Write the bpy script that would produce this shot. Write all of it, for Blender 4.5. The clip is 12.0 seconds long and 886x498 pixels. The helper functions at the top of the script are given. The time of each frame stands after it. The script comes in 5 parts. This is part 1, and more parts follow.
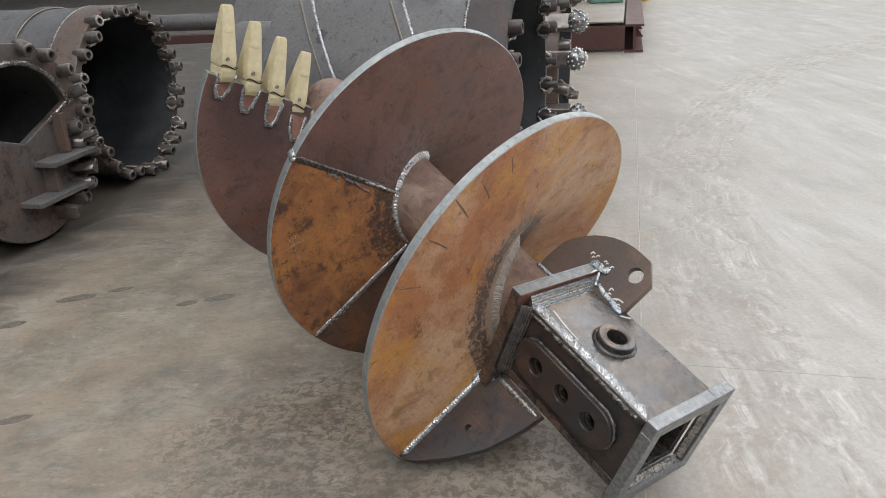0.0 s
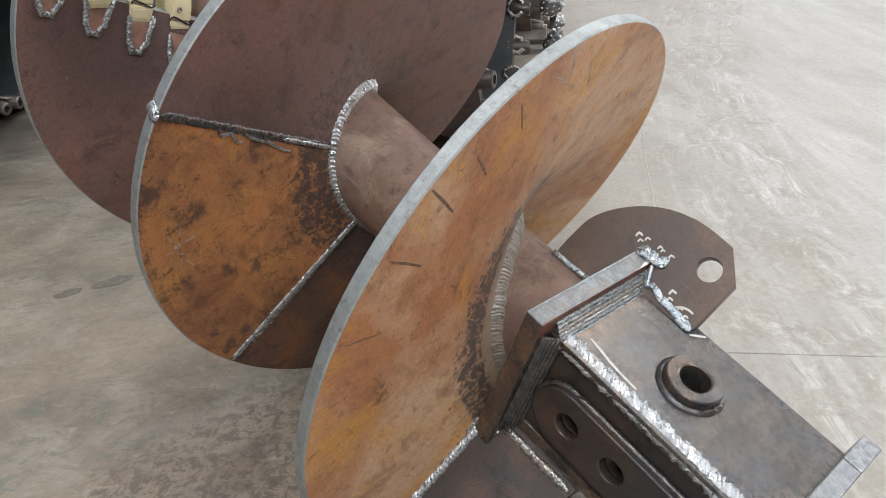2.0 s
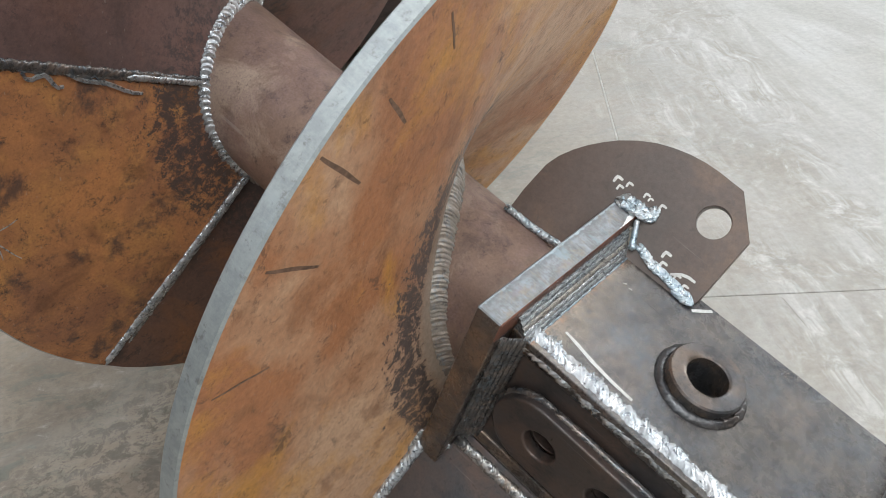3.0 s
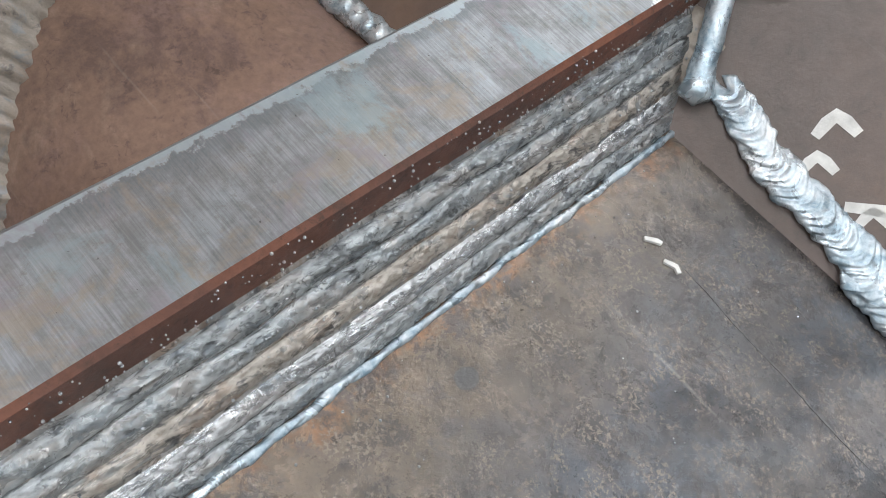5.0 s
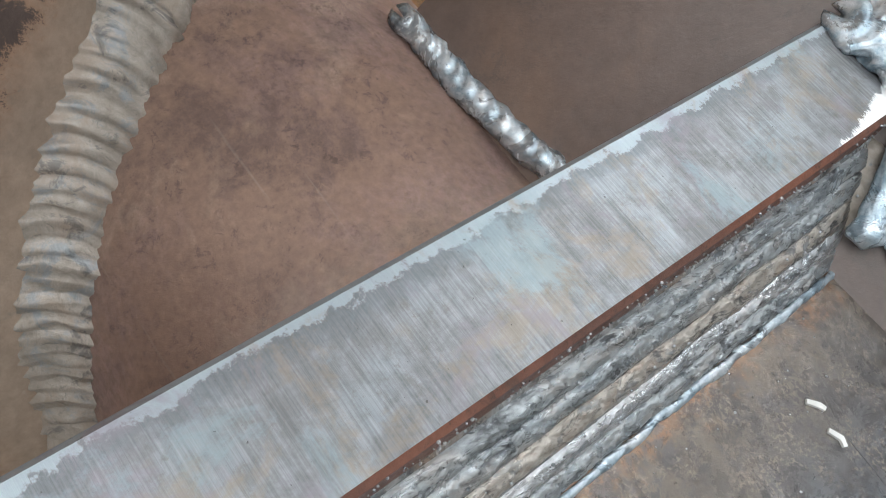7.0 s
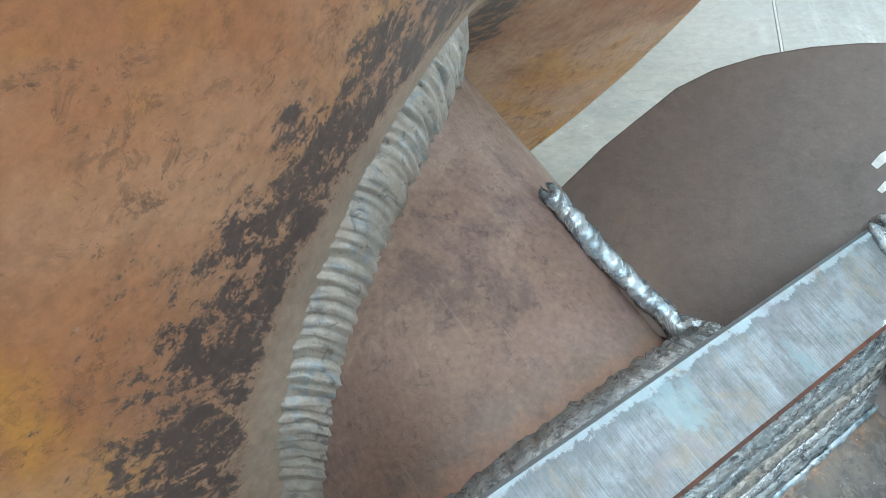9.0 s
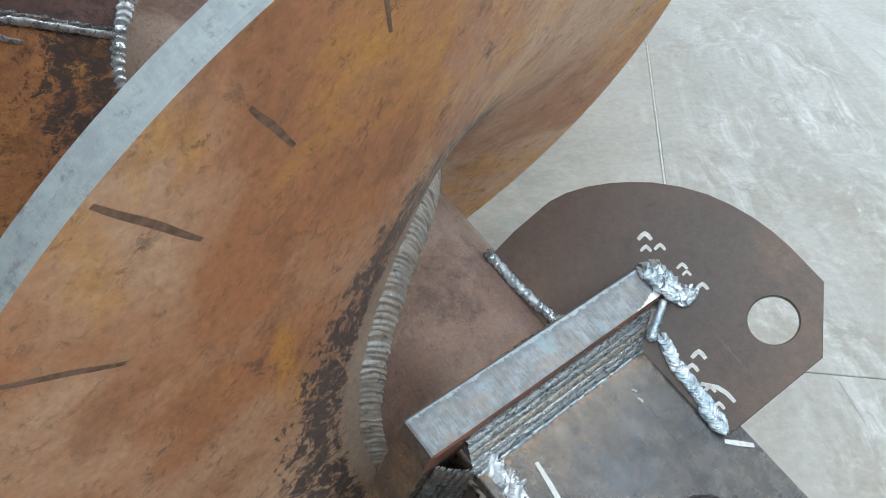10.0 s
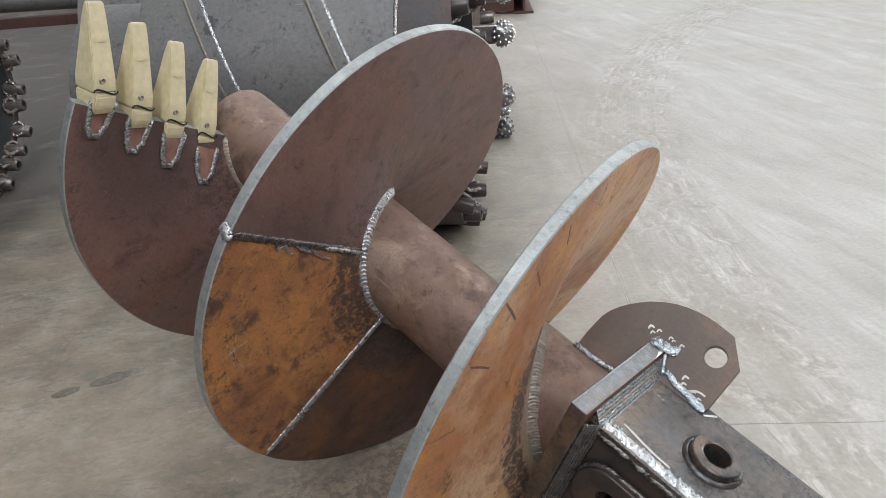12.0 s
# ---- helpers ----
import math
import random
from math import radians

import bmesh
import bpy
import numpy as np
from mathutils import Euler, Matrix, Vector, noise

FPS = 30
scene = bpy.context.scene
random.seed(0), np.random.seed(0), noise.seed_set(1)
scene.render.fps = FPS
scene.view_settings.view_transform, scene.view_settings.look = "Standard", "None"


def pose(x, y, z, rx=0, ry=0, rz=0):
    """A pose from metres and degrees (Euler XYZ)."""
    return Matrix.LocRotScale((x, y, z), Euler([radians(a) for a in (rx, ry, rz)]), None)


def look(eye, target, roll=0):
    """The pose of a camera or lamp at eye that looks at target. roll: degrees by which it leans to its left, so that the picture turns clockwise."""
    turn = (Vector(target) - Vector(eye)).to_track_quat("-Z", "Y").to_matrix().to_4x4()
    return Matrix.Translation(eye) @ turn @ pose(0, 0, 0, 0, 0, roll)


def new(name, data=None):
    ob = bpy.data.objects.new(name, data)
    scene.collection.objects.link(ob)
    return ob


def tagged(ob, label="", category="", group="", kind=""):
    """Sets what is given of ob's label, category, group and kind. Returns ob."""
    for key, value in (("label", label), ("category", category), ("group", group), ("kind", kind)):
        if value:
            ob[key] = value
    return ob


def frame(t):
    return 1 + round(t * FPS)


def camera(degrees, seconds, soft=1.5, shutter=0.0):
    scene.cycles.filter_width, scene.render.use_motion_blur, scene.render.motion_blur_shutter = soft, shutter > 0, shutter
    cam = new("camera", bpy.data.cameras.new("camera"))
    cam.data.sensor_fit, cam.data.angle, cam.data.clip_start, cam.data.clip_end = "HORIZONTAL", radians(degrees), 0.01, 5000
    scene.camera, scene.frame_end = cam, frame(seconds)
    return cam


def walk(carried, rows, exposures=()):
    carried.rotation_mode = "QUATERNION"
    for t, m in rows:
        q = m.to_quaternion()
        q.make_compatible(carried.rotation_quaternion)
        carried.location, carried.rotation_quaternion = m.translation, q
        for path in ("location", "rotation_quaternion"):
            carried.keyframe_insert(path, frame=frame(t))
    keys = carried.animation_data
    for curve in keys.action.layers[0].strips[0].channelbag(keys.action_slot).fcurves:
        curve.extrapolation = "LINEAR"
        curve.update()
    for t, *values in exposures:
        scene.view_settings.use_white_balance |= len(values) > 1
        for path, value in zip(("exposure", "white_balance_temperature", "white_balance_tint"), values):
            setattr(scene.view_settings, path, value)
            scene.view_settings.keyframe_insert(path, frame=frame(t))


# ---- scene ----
EXPOSURES = [(0, 0.04, 6600, 10), (2.0, 0.2, 6550, 10), (3.5, 0.20, 6300, 6), (5.3, 0.34, 6400, 9), (6.5, 0.34, 6400, 9), (7.5, 0.48, 6000, 2), (9.3, 0.58, 5500, -6), (9.6, 0.53, 5500, -6), (10.0, 0.22, 5800, 1), (10.5, 0.15, 6200, 4), (11.5, 0.15, 6350, 6), (12, 0.06, 6500, 9)]
cam = camera(59.0, 12.0, soft=0.85)
PATH = [
    (0, (-0.1506, -1.7474, 1.2607), (-0.1508, 0.1103, 0.5197), -2.53),
    (0.5, (-0.1238, -1.5474, 1.2285), (-0.1036, 0.2787, 0.4131), -3.00),
    (1, (-0.1410, -1.3365, 1.1965), (-0.0757, 0.4544, 0.3086), -3.55),
    (1.5, (-0.1654, -1.1865, 1.1704), (-0.0839, 0.5789, 0.2341), -4.14),
    (2, (-0.1575, -1.0187, 1.1465), (-0.0651, 0.7158, 0.1551), -4.79),
    (2.5, (-0.1516, -0.8703, 1.1055), (-0.0103, 0.8105, 0.0308), -5.43),
    (3, (-0.1007, -0.6960, 1.0336), (0.1021, 0.8960, -0.1598), -6.57),
    (3.5, (0.0110, -0.5192, 0.9270), (0.2345, 0.9600, -0.4003), -7.33),
    (3.7, (0.0464, -0.4501, 0.8770), (0.2673, 0.9893, -0.4939), -7.47),
    (5.3, (0.1386, -0.1431, 0.5713), (0.1315, 1.2299, -0.8829), -8.12),
    (5.5, (0.1365, -0.1370, 0.5710), (0.1322, 1.2311, -0.8879), -7.39),
    (6, (0.1335, -0.1317, 0.5758), (0.1019, 1.2417, -0.8778), -6.65),
    (6.5, (0.1297, -0.1320, 0.5795), (0.0990, 1.2343, -0.8807), -5.49),
    (7, (0.1090, -0.1246, 0.5972), (0.0856, 1.2863, -0.8201), -4.65),
    (7.5, (0.0811, -0.1204, 0.6301), (-0.0053, 1.3321, -0.7421), -5.22),
    (7.7, (0.0709, -0.1189, 0.6362), (-0.0218, 1.3482, -0.7200), -4.76),
    (9.5, (0.0482, -0.2524, 0.7787), (0.0279, 1.2648, -0.5243), -2.96),
    (10, (0.0121, -0.4401, 0.9282), (0.1220, 1.1187, -0.3201), -1.67),
    (10.5, (-0.1085, -0.6167, 1.0758), (0.0814, 1.0022, -0.0831), -2.23),
    (11, (-0.2542, -0.7842, 1.1850), (-0.0348, 0.8998, 0.1286), -3.37),
    (11.5, (-0.3000, -0.9356, 1.2307), (-0.0539, 0.8063, 0.2792), -3.45),
    (12, (-0.3688, -1.0924, 1.2810), (-0.0576, 0.6913, 0.4316), -3.23),
]
walk(cam, [(t, look(eye, target, roll)) for t, eye, target, roll in PATH], EXPOSURES)

# ---- world and light ----
world = bpy.data.worlds.new("world")
scene.world = world
world.use_nodes = True
wn = world.node_tree.nodes
sky = wn.new("ShaderNodeTexSky")
sky.sky_type, sky.sun_disc, sky.sun_elevation, sky.sun_rotation = "NISHITA", False, radians(50), radians(60)
world.node_tree.links.new(sky.outputs[0], wn["Background"].inputs[0])
wn["Background"].inputs[1].default_value = 0.10


def lamp(name, size_x, size_y, power, m, colour=(1.0, 0.985, 0.96)):
    data = bpy.data.lights.new(name, "AREA")
    data.shape, data.size, data.size_y, data.energy, data.color = "RECTANGLE", size_x, size_y, power, colour
    ob = new(name, data)
    ob.matrix_world = m
    return ob


# daylight through the roof's strips of skylight and through the gates in two walls
for x, power in ((-9.0, 330), (-1.0, 750), (7.0, 1350), (15.0, 950)):
    lamp("skylight_lamp", 2.4, 28.0, power, pose(x, 15, 8.95), (0.97, 0.985, 1.0))
for x, power in ((-9.0, 380), (-1.0, 1000), (7.0, 900)):
    lamp("skylight_lamp", 2.4, 14.0, power, pose(x, -8, 8.95), (0.97, 0.985, 1.0))
lamp("gate_lamp", 5.0, 9.0, 1300, look((21.7, 6, 2.7), (0, 6, 1.2)), (0.97, 0.985, 1.0))

# ---- materials ----


def material(name, rough=0.5, metal=0.0):
    m = bpy.data.materials.new(name)
    m.use_nodes = True
    b = m.node_tree.nodes["Principled BSDF"]
    b.inputs["Roughness"].default_value, b.inputs["Metallic"].default_value = rough, metal
    return m, m.node_tree, b


def add(tree, kind, **values):
    node = tree.nodes.new("ShaderNode" + kind)
    for key, value in values.items():
        node.inputs[key.replace("_", " ")].default_value = value
    return node


def coords(tree, scale=(1, 1, 1), turn=0.0):
    c = tree.nodes.new("ShaderNodeTexCoord")
    mp = tree.nodes.new("ShaderNodeMapping")
    mp.inputs["Scale"].default_value = scale
    mp.inputs["Rotation"].default_value = (0, 0, turn)
    tree.links.new(c.outputs["Object"], mp.inputs["Vector"])
    return mp.outputs[0]


def grain(tree, vec, scale, detail=6.0, rough=0.6, distortion=0.0):
    n = add(tree, "TexNoise", Scale=scale, Detail=detail, Roughness=rough, Distortion=distortion)
    tree.links.new(vec, n.inputs["Vector"])
    return n.outputs["Fac"]


def ramp(tree, fac, stops):
    r = tree.nodes.new("ShaderNodeValToRGB")
    el = r.color_ramp.elements
    while len(el) < len(stops):
        el.new(0.5)
    for e, (pos, col) in zip(el, stops):
        e.position = pos
        e.color = (*col, 1) if len(col) == 3 else col
    tree.links.new(fac, r.inputs[0])
    return r.outputs[0]


def grey(v):
    return (v, v, v)


def mix(tree, fac, a, b, mode="MIX"):
    m = tree.nodes.new("ShaderNodeMix")
    m.data_type, m.blend_type = "RGBA", mode
    for sock, val in ((m.inputs[0], fac), (m.inputs[6], a), (m.inputs[7], b)):
        if isinstance(val, (int, float)):
            sock.default_value = val
        elif isinstance(val, tuple):
            sock.default_value = (*val, 1)
        else:
            tree.links.new(val, sock)
    return m.outputs[2]


def bump(tree, bsdf, height, strength=0.2, distance=0.01):
    b = add(tree, "Bump", Strength=strength, Distance=distance)
    tree.links.new(height, b.inputs["Height"])
    tree.links.new(b.outputs[0], bsdf.inputs["Normal"])


def plate_steel(name, main, second, dark, dark_amount=0.5, scratch=0.25, metal=0.35, rough=(0.38, 0.62), size=1.0, streak=(1, 1, 1), seed=0.0, third=None, heat=None, tan=0.85, fringe=False, relief=0.2, flakes=0.8, dust=0.5, burn=False, soot=False):
    """Hot rolled plate: clouds of rust, crisp flaked mill scale in clusters, pits, fine scratches, a scaled zone beside a weld."""
    m, t, b = material(name, 0.5, metal)
    v = coords(t, streak)
    off = add(t, "VectorMath")
    off.operation = "ADD"
    t.links.new(v, off.inputs[0])
    off.inputs[1].default_value = (seed, seed * 1.7, seed * 0.6)
    v = off.outputs[0]
    big = grain(t, v, 3.2 / size, 8, 0.62, 0.35)
    mid = grain(t, v, 9 / size, 12, 0.74, 0.2)
    crisp = grain(t, v, 26 / size, 12, 0.78, 0.3)
    fine = grain(t, v, 150 / size, 8, 0.75)
    c = mix(t, ramp(t, big, [(0.40, grey(0)), (0.58, grey(1))]), main, second)
    if third:
        yl = grain(t, v, 5.0 / size, 9, 0.68, 0.5)
        c = mix(t, ramp(t, yl, [(0.50, grey(0)), (0.63, grey(0.8))]), c, third)
    c = mix(t, ramp(t, mid, [(dark_amount, grey(0)), (dark_amount + 0.10, grey(flakes))]), c, dark)
    pick = mix(t, ramp(t, mid, [(0.42, grey(0)), (0.56, grey(1))]), grey(0.0), ramp(t, crisp, [(0.585, grey(0)), (0.605, grey(flakes))]))
    c = mix(t, pick, c, tuple(0.75 * k for k in dark))
    tiny = grain(t, v, 95 / size, 12, 0.8, 0.6)
    spots = mix(t, ramp(t, crisp, [(0.44, grey(0)), (0.56, grey(1))]), grey(0.0), ramp(t, tiny, [(0.545, grey(0)), (0.565, grey(flakes * 0.8))]))
    c = mix(t, spots, c, tuple(0.85 * k for k in dark))
    if heat:
        sep = t.nodes.new("ShaderNodeSeparateXYZ")
        t.links.new(coords(t), sep.inputs[0])
        rad = t.nodes.new("ShaderNodeVectorMath")
        rad.operation = "LENGTH"
        com = t.nodes.new("ShaderNodeCombineXYZ")
        t.links.new(sep.outputs[1], com.inputs[1])
        t.links.new(sep.outputs[2], com.inputs[2])
        t.links.new(com.outputs[0], rad.inputs[0])
        zone = ramp(t, rad.outputs["Value"], [(0.105, grey(0.0 if tan else 0.4)), (0.132, grey(0.10 if tan else 0.4)), (0.152, grey(0.40)), (0.190, grey(0.38)), (0.225, grey(0.26)), (0.32, grey(0.0)), (0.41, grey(0.0)), (0.50, grey(0.0 if tan else 0.27))])
        turn = t.nodes.new("ShaderNodeMath")
        turn.operation = "ARCTAN2"
        t.links.new(sep.outputs[2], turn.inputs[0])
        t.links.new(sep.outputs[1], turn.inputs[1])
        polar = t.nodes.new("ShaderNodeCombineXYZ")
        t.links.new(turn.outputs[0], polar.inputs[0])
        t.links.new(rad.outputs["Value"], polar.inputs[1])
        ps = t.nodes.new("ShaderNodeMapping")
        ps.inputs["Scale"].default_value = (0.9, 2.2, 1.0)
        t.links.new(polar.outputs[0], ps.inputs[0])
        rays = grain(t, ps.outputs[0], 5.0, 7, 0.65, 0.5)
        c = mix(t, ramp(t, rays, [(0.53, grey(0)), (0.70, grey(0.7))]), c, tuple(0.5 * k for k in second))
        slash = grain(t, ps.outputs[0], 9.0, 12, 0.78, 1.2)
        near = ramp(t, rad.outputs["Value"], [(0.12, grey(1)), (0.24, grey(0.8)), (0.40, grey(0.25)), (0.5, grey(0.1))])
        c = mix(t, mix(t, near, grey(0.0), ramp(t, slash, [(0.60, grey(0)), (0.63, grey(0.8 if tan else 0.3))])), c, tuple(1.1 * k for k in dark))
        c = mix(t, ramp(t, rad.outputs["Value"], [(0.134, grey(tan)), (0.165, grey(0.45 * tan)), (0.23, grey(0))]), c, (0.35, 0.285, 0.225))
        pa = t.nodes.new("ShaderNodeMapping")
        pa.inputs["Scale"].default_value = (0.24, 1.0, 1.0)
        t.links.new(polar.outputs[0], pa.inputs[0])
        stk = grain(t, pa.outputs[0], 48, 15, 0.84, 0.15)
        su = t.nodes.new("ShaderNodeMath")
        su.operation = "MULTIPLY_ADD"
        t.links.new(zone, su.inputs[0])
        su.inputs[1].default_value = heat
        t.links.new(stk, su.inputs[2])
        c = mix(t, ramp(t, su.outputs[0], [(0.73, grey(0)), (0.80, grey(0.45))]), c, (0.34, 0.185, 0.11) if tan else dark)
        c = mix(t, ramp(t, su.outputs[0], [(0.795, grey(0)), (0.812, grey(0.93))]), c, (0.092, 0.072, 0.066) if tan else dark)
    if burn:
        # orange burnt fringe at the end that is welded to the flange
        sp = t.nodes.new("ShaderNodeSeparateXYZ")
        t.links.new(coords(t), sp.inputs[0])
        near = t.nodes.new("ShaderNodeMath")
        near.operation = "MULTIPLY_ADD"
        t.links.new(grain(t, coords(t), 70, 10, 0.75), near.inputs[0])
        near.inputs[1].default_value = 0.05
        t.links.new(sp.outputs[0], near.inputs[2])
        far = t.nodes.new("ShaderNodeMath")
        far.operation = "ADD"
        t.links.new(near.outputs[0], far.inputs[0])
        far.inputs[1].default_value = 0.1
        c = mix(t, ramp(t, far.outputs[0], [(0.055, grey(0)), (0.075, grey(0.5))]), c, (0.20, 0.17, 0.14))
        c = mix(t, ramp(t, far.outputs[0], [(0.066, grey(0)), (0.076, grey(0.6))]), c, (0.30, 0.15, 0.085))
        rosy = ramp(t, grain(t, v, 11, 5, 0.65), [(0.45, grey(0)), (0.56, grey(0.5))])
        c = mix(t, mix(t, rosy, grey(0.0), ramp(t, grain(t, v, 320, 8, 0.75), [(0.45, grey(0.2)), (0.53, grey(1))])), c, (0.25, 0.165, 0.15))
    if fringe:
        # tan oxide towards the flange's weld and an orange burnt fringe along it
        sp = t.nodes.new("ShaderNodeSeparateXYZ")
        t.links.new(coords(t), sp.inputs[0])
        wob = t.nodes.new("ShaderNodeMath")
        wob.operation = "MULTIPLY_ADD"
        t.links.new(grain(t, v, 90, 10, 0.75), wob.inputs[0])
        wob.inputs[1].default_value = 0.05
        t.links.new(sp.outputs[0], wob.inputs[2])
        c = mix(t, ramp(t, wob.outputs[0], [(0.05, grey(0.5)), (0.095, grey(0))]), c, (0.23, 0.18, 0.13))
        c = mix(t, ramp(t, wob.outputs[0], [(0.046, grey(0.65)), (0.055, grey(0))]), c, (0.29, 0.145, 0.075))
        for cluster, speck, low, tone in ((28, 150, 0.50, (0.10, 0.092, 0.09)), (60, 420, 0.49, (0.07, 0.064, 0.062)), (95, 900, 0.52, (0.24, 0.20, 0.165))):
            where = ramp(t, grain(t, v, cluster, 6, 0.7, 0.4), [(0.47, grey(0)), (0.55, grey(1))])
            spk = grain(t, v, speck, 9, 0.72, 0.4)
            c = mix(t, mix(t, where, grey(0.0), ramp(t, spk, [(low, grey(0)), (low + 0.025, grey(0.8))])), c, tone)
    if soot:
        # soot and scale left by welding, round the cutting teeth
        ds = t.nodes.new("ShaderNodeSeparateXYZ")
        t.links.new(coords(t), ds.inputs[0])
        flat = t.nodes.new("ShaderNodeCombineXYZ")
        t.links.new(ds.outputs[1], flat.inputs[1])
        t.links.new(ds.outputs[2], flat.inputs[2])
        gap = t.nodes.new("ShaderNodeVectorMath")
        gap.operation = "DISTANCE"
        t.links.new(flat.outputs[0], gap.inputs[0])
        gap.inputs[1].default_value = (0, -0.30, 0.06)
        ragged = t.nodes.new("ShaderNodeMath")
        ragged.operation = "MULTIPLY_ADD"
        t.links.new(big, ragged.inputs[0])
        ragged.inputs[1].default_value = 0.22
        t.links.new(gap.outputs["Value"], ragged.inputs[2])
        c = mix(t, ramp(t, ragged.outputs[0], [(0.18, grey(0.65)), (0.34, grey(0))]), c, (0.055, 0.046, 0.046))
    c = mix(t, dust, c, ramp(t, fine, [(0.3, grey(0.3)), (0.7, grey(0.72))]), "OVERLAY")
    sc = grain(t, coords(t, (3, 90, 40), 0.5), 2.2, 3, 0.5)
    c = mix(t, ramp(t, sc, [(0.70, grey(0)), (0.76, grey(scratch))]), c, (0.5, 0.47, 0.43))
    t.links.new(c, b.inputs["Base Color"])
    t.links.new(ramp(t, crisp, [(0.3, grey(rough[0])), (0.75, grey(rough[1]))]), b.inputs["Roughness"])
    bump(t, b, mix(t, 0.45, crisp, fine), relief, 0.003 * min(1.0, size))
    return m


M_ORANGE = plate_steel("rusty_orange_plate", (0.575, 0.36, 0.225), (0.41, 0.175, 0.08), (0.07, 0.05, 0.045), 0.60, seed=2.0, metal=0.10, third=(0.58, 0.275, 0.05), heat=0.85, relief=0.3, flakes=0.5)
M_PATCHY = plate_steel("patchy_rust_plate", (0.46, 0.20, 0.075), (0.27, 0.12, 0.06), (0.06, 0.044, 0.04), 0.515, seed=5.0, metal=0.12, third=(0.50, 0.245, 0.08), heat=0.80, tan=0.0, relief=0.4, size=0.62)
# brown rust, with the shade on the flight's rear part mixed into the colour
M_BROWN = plate_steel("shaded_rust_plate", (0.135, 0.07, 0.048), (0.10, 0.055, 0.042), (0.05, 0.037, 0.033), 0.50, seed=14.0, metal=0.15, third=(0.21, 0.088, 0.036), heat=0.8, tan=0.0, relief=0.3)
M_DARKPLATE = plate_steel("brown_scale_plate", (0.225, 0.125, 0.107), (0.17, 0.106, 0.096), (0.075, 0.056, 0.054), 0.57, seed=9.0, metal=0.15, rough=(0.32, 0.55), third=(0.20, 0.098, 0.068), flakes=0.6, relief=0.3, heat=0.7, tan=0.0, soot=True)
M_TUBE = plate_steel("rusty_pipe", (0.22, 0.142, 0.105), (0.17, 0.107, 0.08), (0.10, 0.066, 0.057), 0.51, seed=4.0, metal=0.25, rough=(0.42, 0.62), size=0.45, flakes=0.7, relief=0.35, third=(0.36, 0.27, 0.21), dust=0.5, burn=True)
M_BOX = plate_steel("blue_grey_scale", (0.125, 0.10, 0.085), (0.10, 0.10, 0.104), (0.045, 0.045, 0.048), 0.49, seed=7.0, metal=0.6, rough=(0.16, 0.44), size=0.5, third=(0.215, 0.15, 0.105), scratch=0.25, relief=0.3)
M_TOP = plate_steel("burnt_top_scale", (0.118, 0.104, 0.09), (0.098, 0.104, 0.114), (0.045, 0.045, 0.048), 0.49, seed=7.0, metal=0.6, rough=(0.16, 0.44), size=0.5, third=(0.155, 0.125, 0.105), fringe=True, scratch=0.25, relief=0.3)
# maroon scale of the side plates, darkened further by shade in its colour
M_SIDE = plate_steel("shaded_maroon_scale", (0.066, 0.05, 0.044), (0.056, 0.053, 0.055), (0.035, 0.032, 0.032), 0.52, seed=17.0, metal=0.4, rough=(0.24, 0.5), size=0.5, third=(0.105, 0.068, 0.052), scratch=0.15, relief=0.3)
M_EAR = plate_steel("dark_brown_plate", (0.118, 0.082, 0.066), (0.092, 0.07, 0.06), (0.085, 0.07, 0.062), 0.57, seed=11.0, metal=0.2, scratch=0.1, flakes=0.45, rough=(0.34, 0.5), dust=0.35, third=(0.155, 0.10, 0.07))
M_BARREL = plate_steel("grey_barrel_steel", (0.15, 0.148, 0.15), (0.185, 0.18, 0.175), (0.07, 0.07, 0.07), 0.62, seed=3.0, metal=0.4, size=2.0)
# big barrel's ring steel, with the shade on it put into the colour
M_RING_SHADE = plate_steel("shaded_ring_steel", (0.062, 0.05, 0.05), (0.05, 0.05, 0.056), (0.03, 0.026, 0.026), 0.55, seed=18.0, metal=0.0, scratch=0.05, rough=(0.5, 0.7), third=(0.11, 0.06, 0.05))
M_BUCKET = plate_steel("scaled_bucket_steel", (0.175, 0.13, 0.11), (0.15, 0.14, 0.135), (0.045, 0.04, 0.038), 0.52, seed=21.0, metal=0.4, third=(0.19, 0.12, 0.09), size=0.8)
# dark copy of the socket steel for that shaded ring
M_SOCKET_SHADE = plate_steel("shaded_socket_steel", (0.085, 0.062, 0.06), (0.065, 0.055, 0.056), (0.035, 0.03, 0.03), 0.55, seed=23.0, metal=0.3, size=0.4, rough=(0.28, 0.45))
M_RING = plate_steel("brown_ring_steel", (0.20, 0.13, 0.10), (0.16, 0.13, 0.115), (0.06, 0.05, 0.045), 0.56, seed=8.0, metal=0.4)
M_SOCKET = plate_steel("dull_socket_steel", (0.26, 0.225, 0.205), (0.17, 0.155, 0.145), (0.05, 0.045, 0.042), 0.55, seed=6.0, metal=0.6, size=0.4, rough=(0.3, 0.45))
M_BEAM = plate_steel("maroon_primer_beam", (0.10, 0.045, 0.038), (0.085, 0.04, 0.035), (0.05, 0.03, 0.028), 0.6, seed=1.0, metal=0.1)


